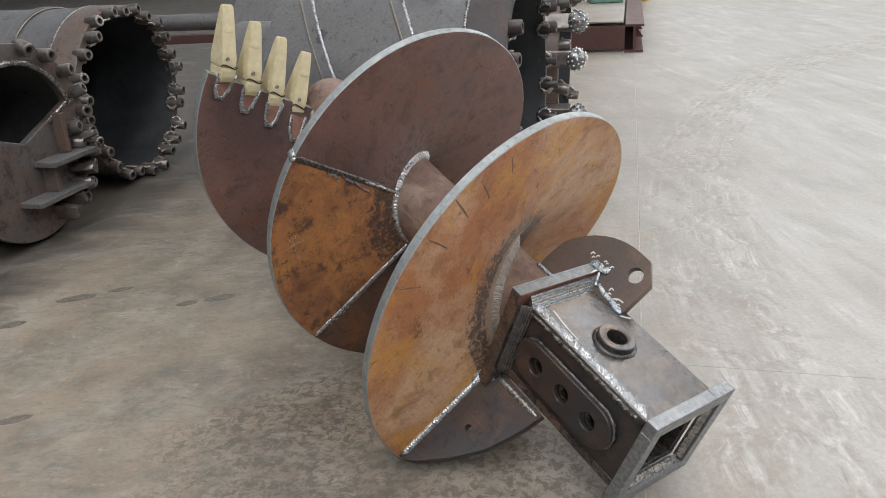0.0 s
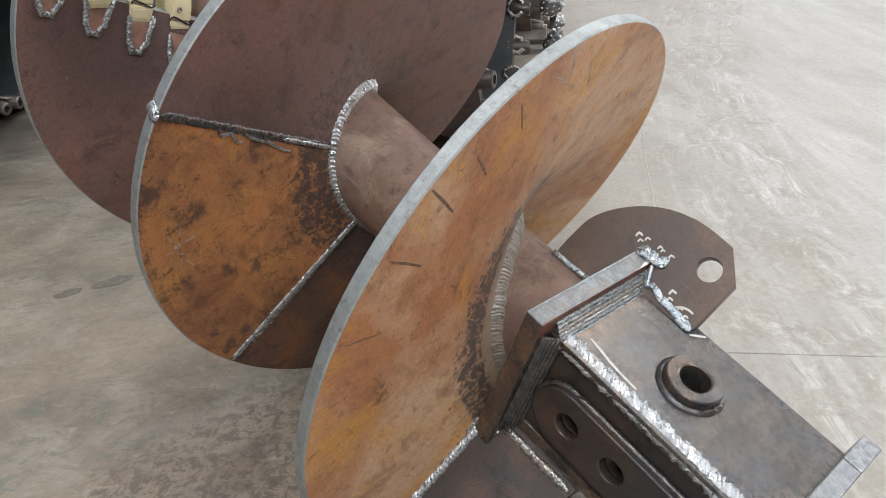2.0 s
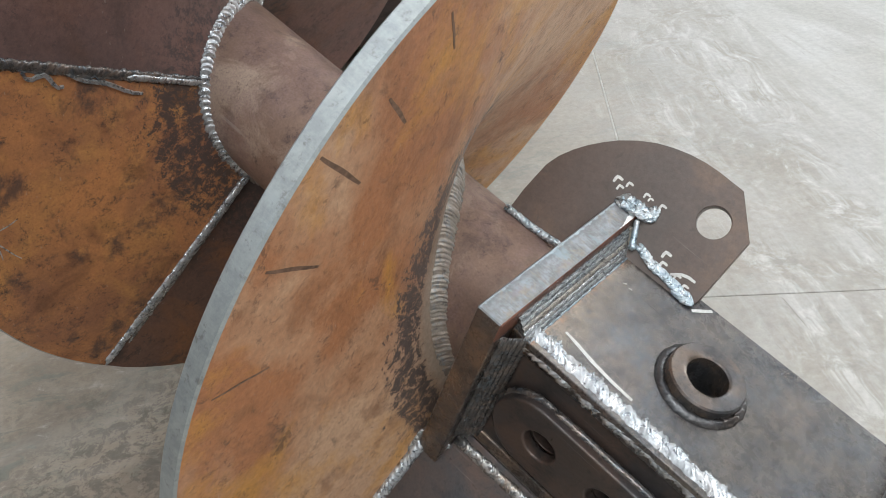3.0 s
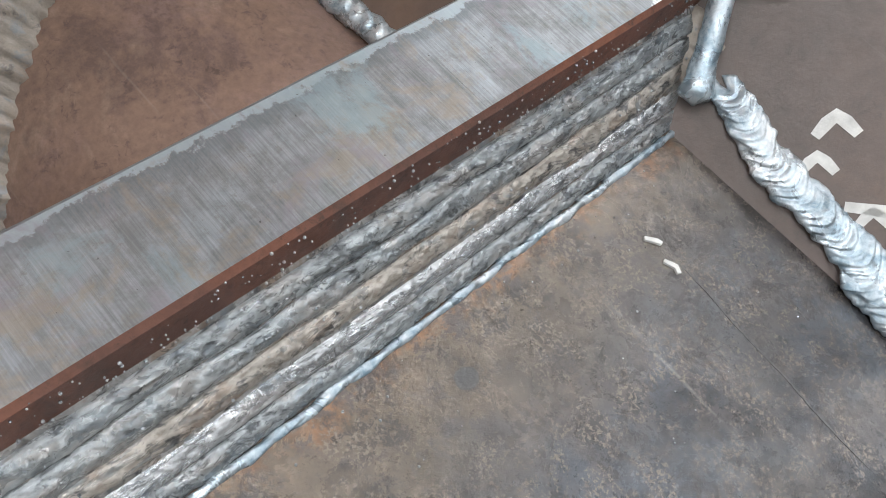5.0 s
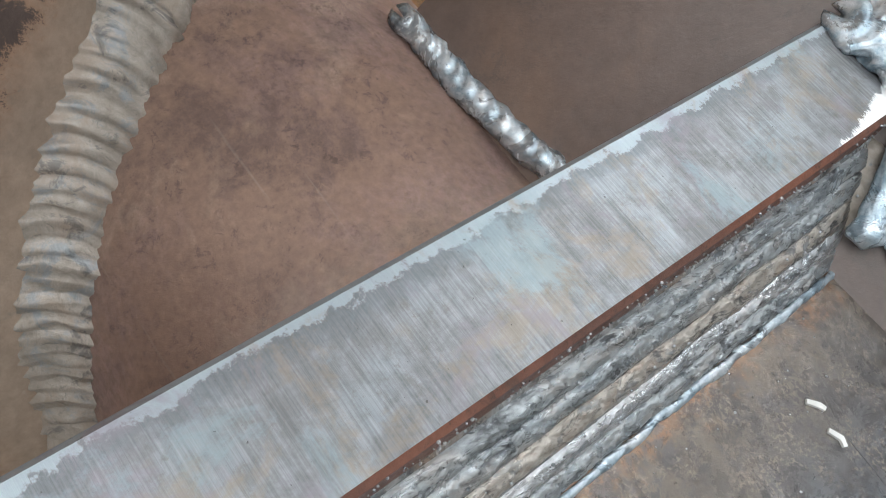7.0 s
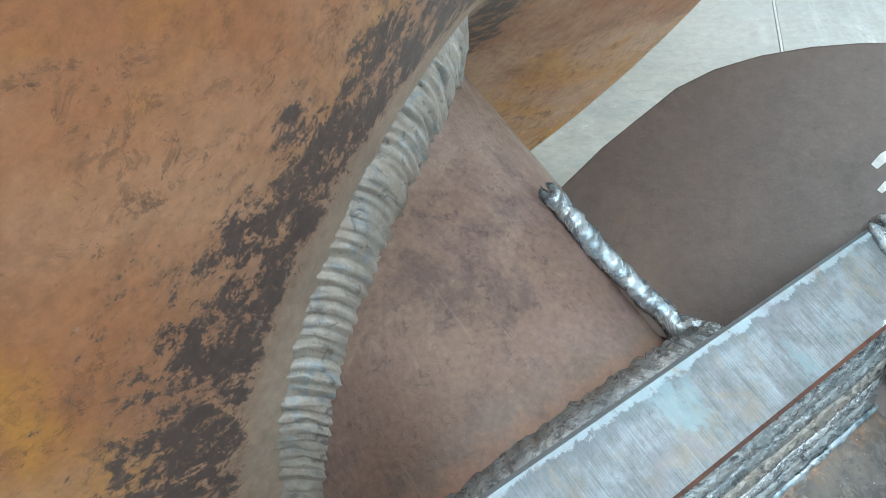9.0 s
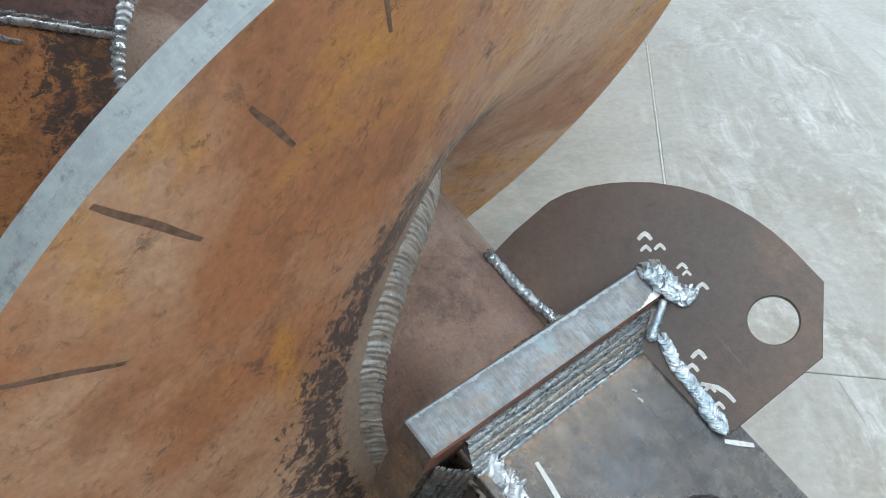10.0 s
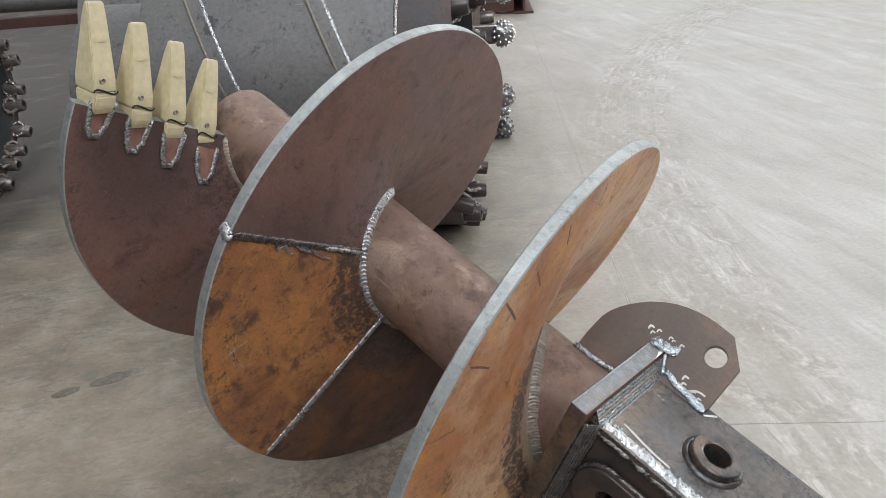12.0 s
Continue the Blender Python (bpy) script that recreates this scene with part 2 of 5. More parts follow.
def cut_steel(name, base, light, rough=0.32, size=1.0, border=False):
    """Flame-cut or ground steel: bright, with fine lines across and bluish patches."""
    m, t, b = material(name, rough, 0.75)
    v = coords(t)
    lines = grain(t, coords(t, (40, 1500, 1500)), 1.0, 5, 0.65)
    blot = grain(t, v, 34 / size, 12, 0.75, 0.2)
    blue = grain(t, v, 17 / size, 9, 0.7)
    c = mix(t, ramp(t, blot, [(0.42, grey(0)), (0.58, grey(1))]), base, light)
    c = mix(t, ramp(t, blue, [(0.50, grey(0)), (0.62, grey(0.22))]), c, (0.30, 0.36, 0.40))
    c = mix(t, 0.55 if border else 0.1, c, ramp(t, lines, [(0.36, grey(0.32)), (0.64, grey(0.68))]), "OVERLAY")
    dirt = grain(t, v, 75 / size, 8, 0.75)
    c = mix(t, ramp(t, dirt, [(0.56, grey(0)), (0.64, grey(0.5))]), c, (0.16, 0.145, 0.13))
    if border:
        # pale oxide along the flame-cut edge, with a dark fringe
        sep = t.nodes.new("ShaderNodeSeparateXYZ")
        t.links.new(v, sep.inputs[0])
        off = t.nodes.new("ShaderNodeMath")
        off.operation = "MULTIPLY_ADD"
        t.links.new(grain(t, v, 110, 10, 0.75), off.inputs[0])
        off.inputs[1].default_value = 0.016
        t.links.new(sep.outputs[0], off.inputs[2])
        rim = t.nodes.new("ShaderNodeMapRange")
        t.links.new(off.outputs[0], rim.inputs[0])
        rim.inputs[1].default_value, rim.inputs[2].default_value = -0.030, -0.012
        c = mix(t, ramp(t, rim.outputs[0], [(0.41, grey(0.8)), (0.45, grey(0))]), c, (0.33, 0.385, 0.41))
        c = mix(t, ramp(t, rim.outputs[0], [(0.44, grey(0)), (0.47, grey(0.6)), (0.56, grey(0.5)), (0.72, grey(0))]), c, (0.13, 0.145, 0.155))
        # tempered patches: straw, violet and blue
        for seed, tone, low in ((3.1, (0.27, 0.225, 0.175), 0.52), (7.7, (0.235, 0.21, 0.235), 0.53), (12.4, (0.25, 0.315, 0.34), 0.55)):
            sh = t.nodes.new("ShaderNodeMapping")
            sh.inputs["Location"].default_value = (seed, seed, 0)
            t.links.new(v, sh.inputs[0])
            c = mix(t, ramp(t, grain(t, sh.outputs[0], 42, 9, 0.72, 0.5), [(low, grey(0)), (low + 0.09, grey(0.6))]), c, tone)
        c = mix(t, ramp(t, grain(t, v, 700, 3, 0.6), [(0.70, grey(0)), (0.74, grey(0.7))]), c, (0.06, 0.055, 0.05))
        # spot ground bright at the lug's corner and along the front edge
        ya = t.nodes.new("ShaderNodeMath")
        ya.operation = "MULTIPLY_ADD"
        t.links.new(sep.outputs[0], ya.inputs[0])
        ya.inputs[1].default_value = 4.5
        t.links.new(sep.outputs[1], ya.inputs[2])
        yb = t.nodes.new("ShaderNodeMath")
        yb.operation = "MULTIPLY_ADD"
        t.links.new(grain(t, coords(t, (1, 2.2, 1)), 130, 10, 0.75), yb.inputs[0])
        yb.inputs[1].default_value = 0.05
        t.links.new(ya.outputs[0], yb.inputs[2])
        # the near-white tone also holds the glint of light on the ground steel
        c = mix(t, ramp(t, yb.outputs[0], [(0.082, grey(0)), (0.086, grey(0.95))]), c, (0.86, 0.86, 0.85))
    t.links.new(c, b.inputs["Base Color"])
    t.links.new(ramp(t, blot, [(0.3, grey(rough + 0.16)), (0.7, grey(rough))]), b.inputs["Roughness"])
    bump(t, b, mix(t, 0.5, lines, blot), 0.08, 0.002)
    return m


M_CUT = cut_steel("flame_cut_edge", (0.34, 0.36, 0.36), (0.43, 0.45, 0.44), 0.48)
M_GROUND = cut_steel("ground_flange_edge", (0.22, 0.225, 0.23), (0.34, 0.35, 0.365), 0.36, 0.4)
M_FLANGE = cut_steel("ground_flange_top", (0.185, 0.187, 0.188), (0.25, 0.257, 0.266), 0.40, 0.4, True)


def weld_metal(name, base, light, rough, metal=0.8, rust=0.5, pits=0.5, relief=0.3, streak=(1, 1, 1)):
    """Weld metal: bright crests, blue-black tempered and brown patches, slag pits and a fine wrinkled skin."""
    m, t, b = material(name, rough, metal)
    v = coords(t, streak)
    skin = grain(t, v, 300, 10, 0.75, 0.8)
    lumps = grain(t, v, 120, 6, 0.65, 0.6)
    patch = grain(t, v, 55, 9, 0.72, 0.3)
    temper = grain(t, v, 80, 8, 0.7, 1.0)
    c = mix(t, ramp(t, mix(t, 0.4, patch, skin), [(0.40, grey(0)), (0.60, grey(1))]), base, light)
    c = mix(t, ramp(t, temper, [(0.52, grey(0)), (0.62, grey(0.55))]), c, (0.16, 0.20, 0.235))
    c = mix(t, ramp(t, patch, [(0.50, grey(0)), (0.60, grey(rust))]), c, (0.21, 0.135, 0.085))
    c = mix(t, ramp(t, lumps, [(0.36, grey(pits)), (0.44, grey(0))]), c, (0.05, 0.05, 0.053))
    t.links.new(c, b.inputs["Base Color"])
    t.links.new(ramp(t, temper, [(0.40, grey(rough + 0.2)), (0.55, grey(rough - 0.12))]), b.inputs["Roughness"])
    bump(t, b, mix(t, 0.3, lumps, skin), relief, 0.003)
    return m


M_WELD = weld_metal("fresh_weld", (0.30, 0.31, 0.32), (0.66, 0.68, 0.70), 0.37, 0.75, 0.3, 0.6, 0.18)
M_BLOB = weld_metal("bright_weld_drops", (0.20, 0.275, 0.325), (0.74, 0.78, 0.80), 0.36, 0.7, 0.2, 0.55, 0.28)
M_ROWS_BLUE = weld_metal("blue_weld_rows", (0.19, 0.20, 0.205), (0.60, 0.63, 0.64), 0.34, 0.68, 0.4, 0.85, 0.45, (3.0, 1.3, 3.0))
M_WELD_OLD = weld_metal("dull_weld", (0.235, 0.20, 0.165), (0.40, 0.35, 0.30), 0.46, 0.25, 0.4, 0.6)
M_WELD_ROWS = weld_metal("weld_rows", (0.20, 0.185, 0.17), (0.54, 0.535, 0.52), 0.28, 0.7, 0.75, 0.85)
M_ROWS_TAN = weld_metal("tan_weld_rows", (0.27, 0.235, 0.195), (0.62, 0.58, 0.53), 0.36, 0.55, 0.6, 0.85, 0.45, (3.0, 1.3, 3.0))
M_ROWS_BRIGHT = weld_metal("bright_weld_rows", (0.30, 0.30, 0.30), (0.88, 0.90, 0.92), 0.30, 0.75, 0.35, 0.8, 0.45, (3.0, 1.0, 3.0))
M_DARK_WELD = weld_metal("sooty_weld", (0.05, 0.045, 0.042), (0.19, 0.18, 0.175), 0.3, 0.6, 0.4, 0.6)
M_STRIP = plate_steel("red_brown_edge", (0.18, 0.07, 0.042), (0.11, 0.05, 0.036), (0.06, 0.036, 0.028), 0.52, size=0.25, metal=0.1, scratch=0.0, relief=0.4)


def plain(name, colour, rough, metal=0.0, vary=0.25, scale=20.0):
    m, t, b = material(name, rough, metal)
    n = grain(t, coords(t), scale, 6, 0.65)
    lo = tuple(c * (1 - vary) for c in colour)
    hi = tuple(min(1, c * (1 + vary)) for c in colour)
    t.links.new(ramp(t, n, [(0.3, lo), (0.7, hi)]), b.inputs["Base Color"])
    bump(t, b, n, 0.1, 0.004)
    return m


M_CREAM = plain("cream_tooth_paint", (0.64, 0.56, 0.36), 0.42, 0.0, 0.14, 40)
M_CHALK = plain("white_marker", (0.62, 0.61, 0.58), 0.7, 0.0, 0.2, 150)
M_WALL = plain("hall_wall_sheet", (0.13, 0.14, 0.15), 0.6)
M_CEIL = plain("roof_sheet", (0.15, 0.15, 0.155), 0.6)
M_YELLOW = plain("yellow_paint", (0.65, 0.42, 0.05), 0.5)
M_GREEN = plain("green_paint", (0.12, 0.25, 0.20), 0.5)
M_WIRE = plain("tie_wire", (0.6, 0.6, 0.6), 0.3, 0.9)
M_CARBIDE = plain("carbide_cone", (0.22, 0.22, 0.225), 0.28, 0.9, 0.4, 60)
M_BUTTON = plain("bright_button", (0.6, 0.6, 0.6), 0.2, 0.9, 0.2, 60)


ARC_X, ARC_Y, ARC_R = 9.70, -0.51, 8.92


def concrete(name):
    """Power-trowelled concrete: pale with swept streaks, greyer and dirtier on the side of the stored tools."""
    m, t, b = material(name, 0.6)
    geo = t.nodes.new("ShaderNodeNewGeometry")

    def placed(scale, turn, warp=0.0):
        mp = t.nodes.new("ShaderNodeMapping")
        mp.vector_type = "POINT"
        mp.inputs["Scale"].default_value = scale
        mp.inputs["Rotation"].default_value = (0, 0, turn)
        t.links.new(geo.outputs["Position"], mp.inputs["Vector"])
        return mp.outputs[0]

    p = placed((1, 1, 1), 0)
    big = grain(t, p, 0.9, 5, 0.6, 0.5)
    mid = grain(t, p, 5.0, 7, 0.65, 0.6)
    fine = grain(t, p, 60, 8, 0.75)
    blur_big = grain(t, p, 2.6, 6, 0.65)
    sweep = grain(t, placed((2.6, 0.55, 1), radians(14)), 1.5, 9, 0.66, 1.1)
    arcs = grain(t, placed((0.7, 1.5, 1), radians(-25)), 1.3, 9, 0.66, 1.2)
    c = ramp(t, sweep, [(0.30, (0.34, 0.318, 0.283)), (0.46, (0.405, 0.387, 0.355)), (0.56, (0.45, 0.435, 0.407)), (0.72, (0.55, 0.54, 0.515))])
    c = mix(t, ramp(t, arcs, [(0.45, grey(0)), (0.60, grey(0.6))]), c, (0.42, 0.40, 0.36))
    swirl = grain(t, placed((7.0, 0.55, 1), radians(17)), 2.2, 10, 0.7, 1.6)
    c = mix(t, ramp(t, swirl, [(0.57, grey(0)), (0.64, grey(0.4))]), c, (0.33, 0.30, 0.255))
    mv = t.nodes.new("ShaderNodeVectorMath")
    mv.operation = "DISTANCE"
    t.links.new(geo.outputs["Position"], mv.inputs[0])
    mv.inputs[1].default_value = (ARC_X, ARC_Y, 0)
    pol = t.nodes.new("ShaderNodeCombineXYZ")
    t.links.new(mv.outputs["Value"], pol.inputs[0])
    wob = grain(t, p, 1.2, 3, 0.5)
    t.links.new(wob, pol.inputs[1])
    stripes = grain(t, pol.outputs[0], 26, 6, 0.7, 0.3)
    band = t.nodes.new("ShaderNodeMapRange")
    t.links.new(mv.outputs["Value"], band.inputs[0])
    band.inputs[1].default_value, band.inputs[2].default_value = ARC_R - 0.30, ARC_R + 0.42
    keep = mix(t, ramp(t, mid, [(0.40, grey(0.15)), (0.60, grey(1))]), grey(0.0), ramp(t, band.outputs[0], [(0.0, grey(0)), (0.22, grey(0.8)), (0.7, grey(0.8)), (1.0, grey(0))]))
    c = mix(t, mix(t, keep, grey(0.0), ramp(t, stripes, [(0.46, grey(0)), (0.55, grey(1))])), c, (0.30, 0.272, 0.23))
    c = mix(t, mix(t, keep, grey(0.0), ramp(t, stripes, [(0.36, grey(1)), (0.44, grey(0))])), c, (0.62, 0.615, 0.59))
    # grimy part of the floor, left of the auger
    sep = t.nodes.new("ShaderNodeSeparateXYZ")
    t.links.new(placed((1, 1, 1), radians(14)), sep.inputs[0])
    edge = t.nodes.new("ShaderNodeMath")
    edge.operation = "MULTIPLY_ADD"
    t.links.new(big, edge.inputs[0])
    edge.inputs[1].default_value = -1.3
    t.links.new(sep.outputs[0], edge.inputs[2])
    grime = ramp(t, edge.outputs[0], [(0.0, grey(1)), (0.38, grey(0))])
    rng = t.nodes.new("ShaderNodeMapRange")
    t.links.new(edge.outputs[0], rng.inputs[0])
    rng.inputs[1].default_value, rng.inputs[2].default_value = -1.0, 0.35
    rng.inputs[3].default_value, rng.inputs[4].default_value = 1.0, 0.0
    rub = grain(t, placed((1, 2.2, 1), radians(20)), 13, 12, 0.80, 0.8)
    dirty = ramp(t, mid, [(0.3, (0.15, 0.12, 0.092)), (0.50, (0.245, 0.205, 0.162)), (0.72, (0.345, 0.305, 0.255))])
    dirty = mix(t, ramp(t, rub, [(0.52, grey(0)), (0.56, grey(0.6))]), dirty, (0.13, 0.148, 0.125))
    dirty = mix(t, ramp(t, rub, [(0.36, grey(0.5)), (0.43, grey(0))]), dirty, (0.47, 0.44, 0.40))
    dirty = mix(t, ramp(t, blur_big, [(0.44, grey(0)), (0.60, grey(0.55))]), dirty, (0.30, 0.235, 0.17))
    c = mix(t, rng.outputs[0], c, dirty)
    # oil, dirt and painted shadow where the tools are stored, with a ragged edge
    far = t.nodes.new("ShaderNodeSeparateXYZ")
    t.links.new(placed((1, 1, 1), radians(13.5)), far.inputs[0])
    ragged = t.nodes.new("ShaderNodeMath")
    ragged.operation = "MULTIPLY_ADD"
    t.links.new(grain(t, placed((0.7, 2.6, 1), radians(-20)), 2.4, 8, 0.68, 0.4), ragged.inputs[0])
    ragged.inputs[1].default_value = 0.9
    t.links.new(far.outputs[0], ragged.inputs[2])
    dirt_shade = t.nodes.new("ShaderNodeMapRange")
    t.links.new(ragged.outputs[0], dirt_shade.inputs[0])
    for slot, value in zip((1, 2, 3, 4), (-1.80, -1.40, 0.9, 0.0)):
        dirt_shade.inputs[slot].default_value = value
    c = mix(t, dirt_shade.outputs[0], c, ramp(t, mid, [(0.35, (0.05, 0.044, 0.038)), (0.65, (0.10, 0.087, 0.074))]))
    # crumbled oily patch beside the auger
    pd = t.nodes.new("ShaderNodeVectorMath")
    pd.operation = "DISTANCE"
    t.links.new(geo.outputs["Position"], pd.inputs[0])
    pd.inputs[1].default_value = (-0.30, -0.02, 0)
    pa = t.nodes.new("ShaderNodeMath")
    pa.operation = "MULTIPLY_ADD"
    t.links.new(blur_big, pa.inputs[0])
    pa.inputs[1].default_value = -0.9
    t.links.new(pd.outputs["Value"], pa.inputs[2])
    near = ramp(t, pa.outputs[0], [(0.0, grey(1)), (0.22, grey(0))])
    crumb = grain(t, p, 34, 12, 0.82, 0.5)
    c = mix(t, mix(t, near, grey(0.0), ramp(t, crumb, [(0.49, grey(0.05)), (0.53, grey(0.75))])), c, (0.105, 0.09, 0.075))
    c = mix(t, 0.35, c, ramp(t, fine, [(0.3, grey(0.3)), (0.7, grey(0.72))]), "OVERLAY")
    scuff = grain(t, placed((16, 2.2, 1), radians(40)), 2.4, 4, 0.6, 1.0)
    c = mix(t, ramp(t, scuff, [(0.69, grey(0)), (0.73, grey(0.6))]), c, (0.20, 0.18, 0.155))
    blots = grain(t, p, 2.3, 10, 0.72, 1.5)
    c = mix(t, ramp(t, blots, [(0.52, grey(0)), (0.66, grey(0.35))]), c, (0.36, 0.335, 0.295))
    spots = grain(t, p, 24, 4, 0.6)
    c = mix(t, ramp(t, spots, [(0.70, grey(0)), (0.76, grey(0.35))]), c, (0.16, 0.135, 0.11))
    t.links.new(c, b.inputs["Base Color"])
    t.links.new(ramp(t, mid, [(0.3, grey(0.42)), (0.7, grey(0.62))]), b.inputs["Roughness"])
    bump(t, b, mix(t, 0.5, mid, fine), 0.25, 0.006)
    return m


# near-black: the shade inside barrels and bucket is put into the colour
M_BORE = plain("shaded_bore_steel", (0.045, 0.048, 0.052), 0.6, 0.2, 0.4, 8)
M_SPOT = plain("dark_scale_spot", (0.095, 0.092, 0.09), 0.5, 0.3, 0.4, 900)
M_SCORCH = plain("scorch_line", (0.20, 0.118, 0.078), 0.55, 0.1, 0.5, 120)
M_PALE = plain("pale_joint_filler", (0.46, 0.44, 0.40), 0.7)
M_FLOOR = concrete("trowelled_concrete")
M_STAIN = plain("oil_stain", (0.15, 0.128, 0.105), 0.5, 0.0, 0.4, 60)

# ---- mesh helpers ----


def finish(bm, name, mats, smooth=False):
    me = bpy.data.meshes.new(name)
    bmesh.ops.recalc_face_normals(bm, faces=bm.faces)
    bm.to_mesh(me)
    bm.free()
    for m in mats if isinstance(mats, (list, tuple)) else [mats]:
        me.materials.append(m)
    if smooth:
        me.shade_smooth()
        if smooth != "all":
            me.set_sharp_from_angle(angle=radians(35))
    return me


def part(name, bm, mat, parent, label="", m=None, smooth=False):
    """One mesh object under a thing or a part."""
    me = bm if isinstance(bm, bpy.types.Mesh) else finish(bm, name, mat, smooth)
    ob = new(name, me)
    if parent:
        ob.parent = parent
    if m is not None:
        ob.matrix_local = m
    return tagged(ob, label)


def thing(name, label, category, m=None, group="", kind=""):
    ob = new(name)
    ob.empty_display_size = 0.05
    if m is not None:
        ob.matrix_world = m
    return tagged(ob, label, category, group, kind)


def block(x0, x1, y0, y1, z0, z1, bevel=0.0, segs=2):
    bm = bmesh.new()
    bmesh.ops.create_cube(bm, size=1)
    bmesh.ops.transform(bm, matrix=Matrix.Translation(((x0 + x1) / 2, (y0 + y1) / 2, (z0 + z1) / 2)) @ Matrix.Diagonal((x1 - x0, y1 - y0, z1 - z0, 1)), verts=bm.verts)
    if bevel:
        bmesh.ops.bevel(bm, geom=bm.edges, offset=bevel, segments=segs, affect="EDGES", profile=0.5)
    return bm


def lathe(profile, n=48, axis="X", closed=True):
    """Turn (along, radius) points round the axis."""
    bm = bmesh.new()
    rings = []
    for k in range(n):
        a = 2 * math.pi * k / n
        ring = []
        for u, r in profile:
            co = (u, r * math.cos(a), r * math.sin(a)) if axis == "X" else (r * math.cos(a), r * math.sin(a), u)
            ring.append(bm.verts.new(co))
        rings.append(ring)
    count = len(profile)
    for k in range(n):
        a, b = rings[k], rings[(k + 1) % n]
        for i in range(count if closed else count - 1):
            j = (i + 1) % count
            bm.faces.new((a[i], b[i], b[j], a[j]))
    return bm


def flat_plate(outlines, thickness, bevel=0.001):
    """A plate with holes, cut from outlines in its own XY plane and centred on it."""
    cu = bpy.data.curves.new("outline", "CURVE")
    cu.dimensions, cu.fill_mode, cu.extrude, cu.bevel_depth, cu.bevel_resolution = "2D", "BOTH", thickness / 2 - bevel, bevel, 1
    for pts in outlines:
        s = cu.splines.new("POLY")
        s.points.add(len(pts) - 1)
        for q, (x, y) in zip(s.points, pts):
            q.co = (x, y, 0, 1)
        s.use_cyclic_u = True
    ob = bpy.data.objects.new("outline", cu)
    me = bpy.data.meshes.new_from_object(ob)
    bpy.data.objects.remove(ob)
    bm = bmesh.new()
    bm.from_mesh(me)
    bpy.data.meshes.remove(me)
    bmesh.ops.remove_doubles(bm, verts=bm.verts, dist=1e-6)
    return bm


def disc_points(x, y, r, n=28):
    return [(x + r * math.cos(2 * math.pi * k / n), y + r * math.sin(2 * math.pi * k / n)) for k in range(n)]


def bead(points, normals, radius, ripple=0.005, sides=10, depth=0.22, seed=1, flat=0.8, chevron=1.1, lump=0.10, swell=0.0):
    """A weld bead along points: overlapping scales like laid coins, uneven in width."""
    rnd = random.Random(seed)
    bm = bmesh.new()
    pts = [Vector(p) for p in points]
    nor = [Vector(q) for q in normals]
    lens = [0.0]
    for a, b in zip(pts, pts[1:]):
        lens.append(lens[-1] + (b - a).length)
    total = lens[-1]
    steps = max(8, int(total / ripple * 5))
    rings = []
    i = 0
    wob = rnd.random() * 10
    for k in range(steps + 1):
        s = total * k / steps
        while i < len(pts) - 2 and lens[i + 1] < s:
            i += 1
        f = (s - lens[i]) / max(1e-9, lens[i + 1] - lens[i])
        p, q = pts[i].lerp(pts[i + 1], f), nor[i].lerp(nor[i + 1], f).normalized()
        along = (pts[i + 1] - pts[i]).normalized()
        side = along.cross(q).normalized()
        ph = (s / ripple + 0.45 * noise.noise((s / ripple * 0.6, seed, 9))) % 1.0
        w = 1.0 + 0.16 * noise.noise((s * 60 + wob, seed, 0)) + 0.06 * noise.noise((s * 300, seed, 3))
        w *= 1.0 + swell * (s / total) ** 3
        h = (1.0 - depth * (1 - ph) ** 2) * w
        end = max(0.0, min(1.0, min(s, total - s) / radius))
        end = max(0.2, math.sqrt(1 - (1 - end) ** 2))
        ring = []
        for j in range(sides):
            a = 2 * math.pi * j / sides
            lag = math.cos(a) ** 2 * ripple * chevron
            way = side * math.cos(a) + q * math.sin(a)
            w2 = 1.0 + lump * (noise.noise((p + way * radius) * 170) + 0.6 * noise.noise((p + way * radius) * 420))
            ring.append(bm.verts.new(p + w2 * (side * math.cos(a) * radius * w * (0.9 + 0.1 * h) + q * math.sin(a) * radius * flat * h) * end - along * lag))
        rings.append(ring)
    for a, b in zip(rings, rings[1:]):
        for j in range(sides):
            bm.faces.new((a[j], b[j], b[(j + 1) % sides], a[(j + 1) % sides]))
    bm.faces.new(rings[0])
    bm.faces.new(list(reversed(rings[-1])))
    return bm


# ---- setting ----
SLAB = radians(-13.5)
hall = pose(0.690, 1.36, 0, 0, 0, -13.5)


def slab(x0, x1, y0, y1):
    bm = block(x0, x1, y0, y1, -0.0048, 0.0, 0.0012, 1)
    return bm


floor = thing("floor", "pale trowelled concrete floor, stained and dusty", "floor", kind="structure")
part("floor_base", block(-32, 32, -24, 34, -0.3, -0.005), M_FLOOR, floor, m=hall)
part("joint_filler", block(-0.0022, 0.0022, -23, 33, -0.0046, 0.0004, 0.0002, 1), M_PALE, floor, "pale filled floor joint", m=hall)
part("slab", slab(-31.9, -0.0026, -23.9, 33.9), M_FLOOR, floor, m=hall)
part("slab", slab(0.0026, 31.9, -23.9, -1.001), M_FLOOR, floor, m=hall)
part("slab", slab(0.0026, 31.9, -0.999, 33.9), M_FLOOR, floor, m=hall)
for nm, (x0, x1, y0, y1) in dict(wall_north=(-24, 24, 30, 30.3), wall_south=(-24, 24, -18.3, -18), wall_west=(-22.3, -22, -18, 30)).items():
    tagged(part(nm, block(x0, x1, y0, y1, 0, 9.2), M_WALL, None), "grey sheet-metal hall wall", "wall", kind="structure")
east = bmesh.new()
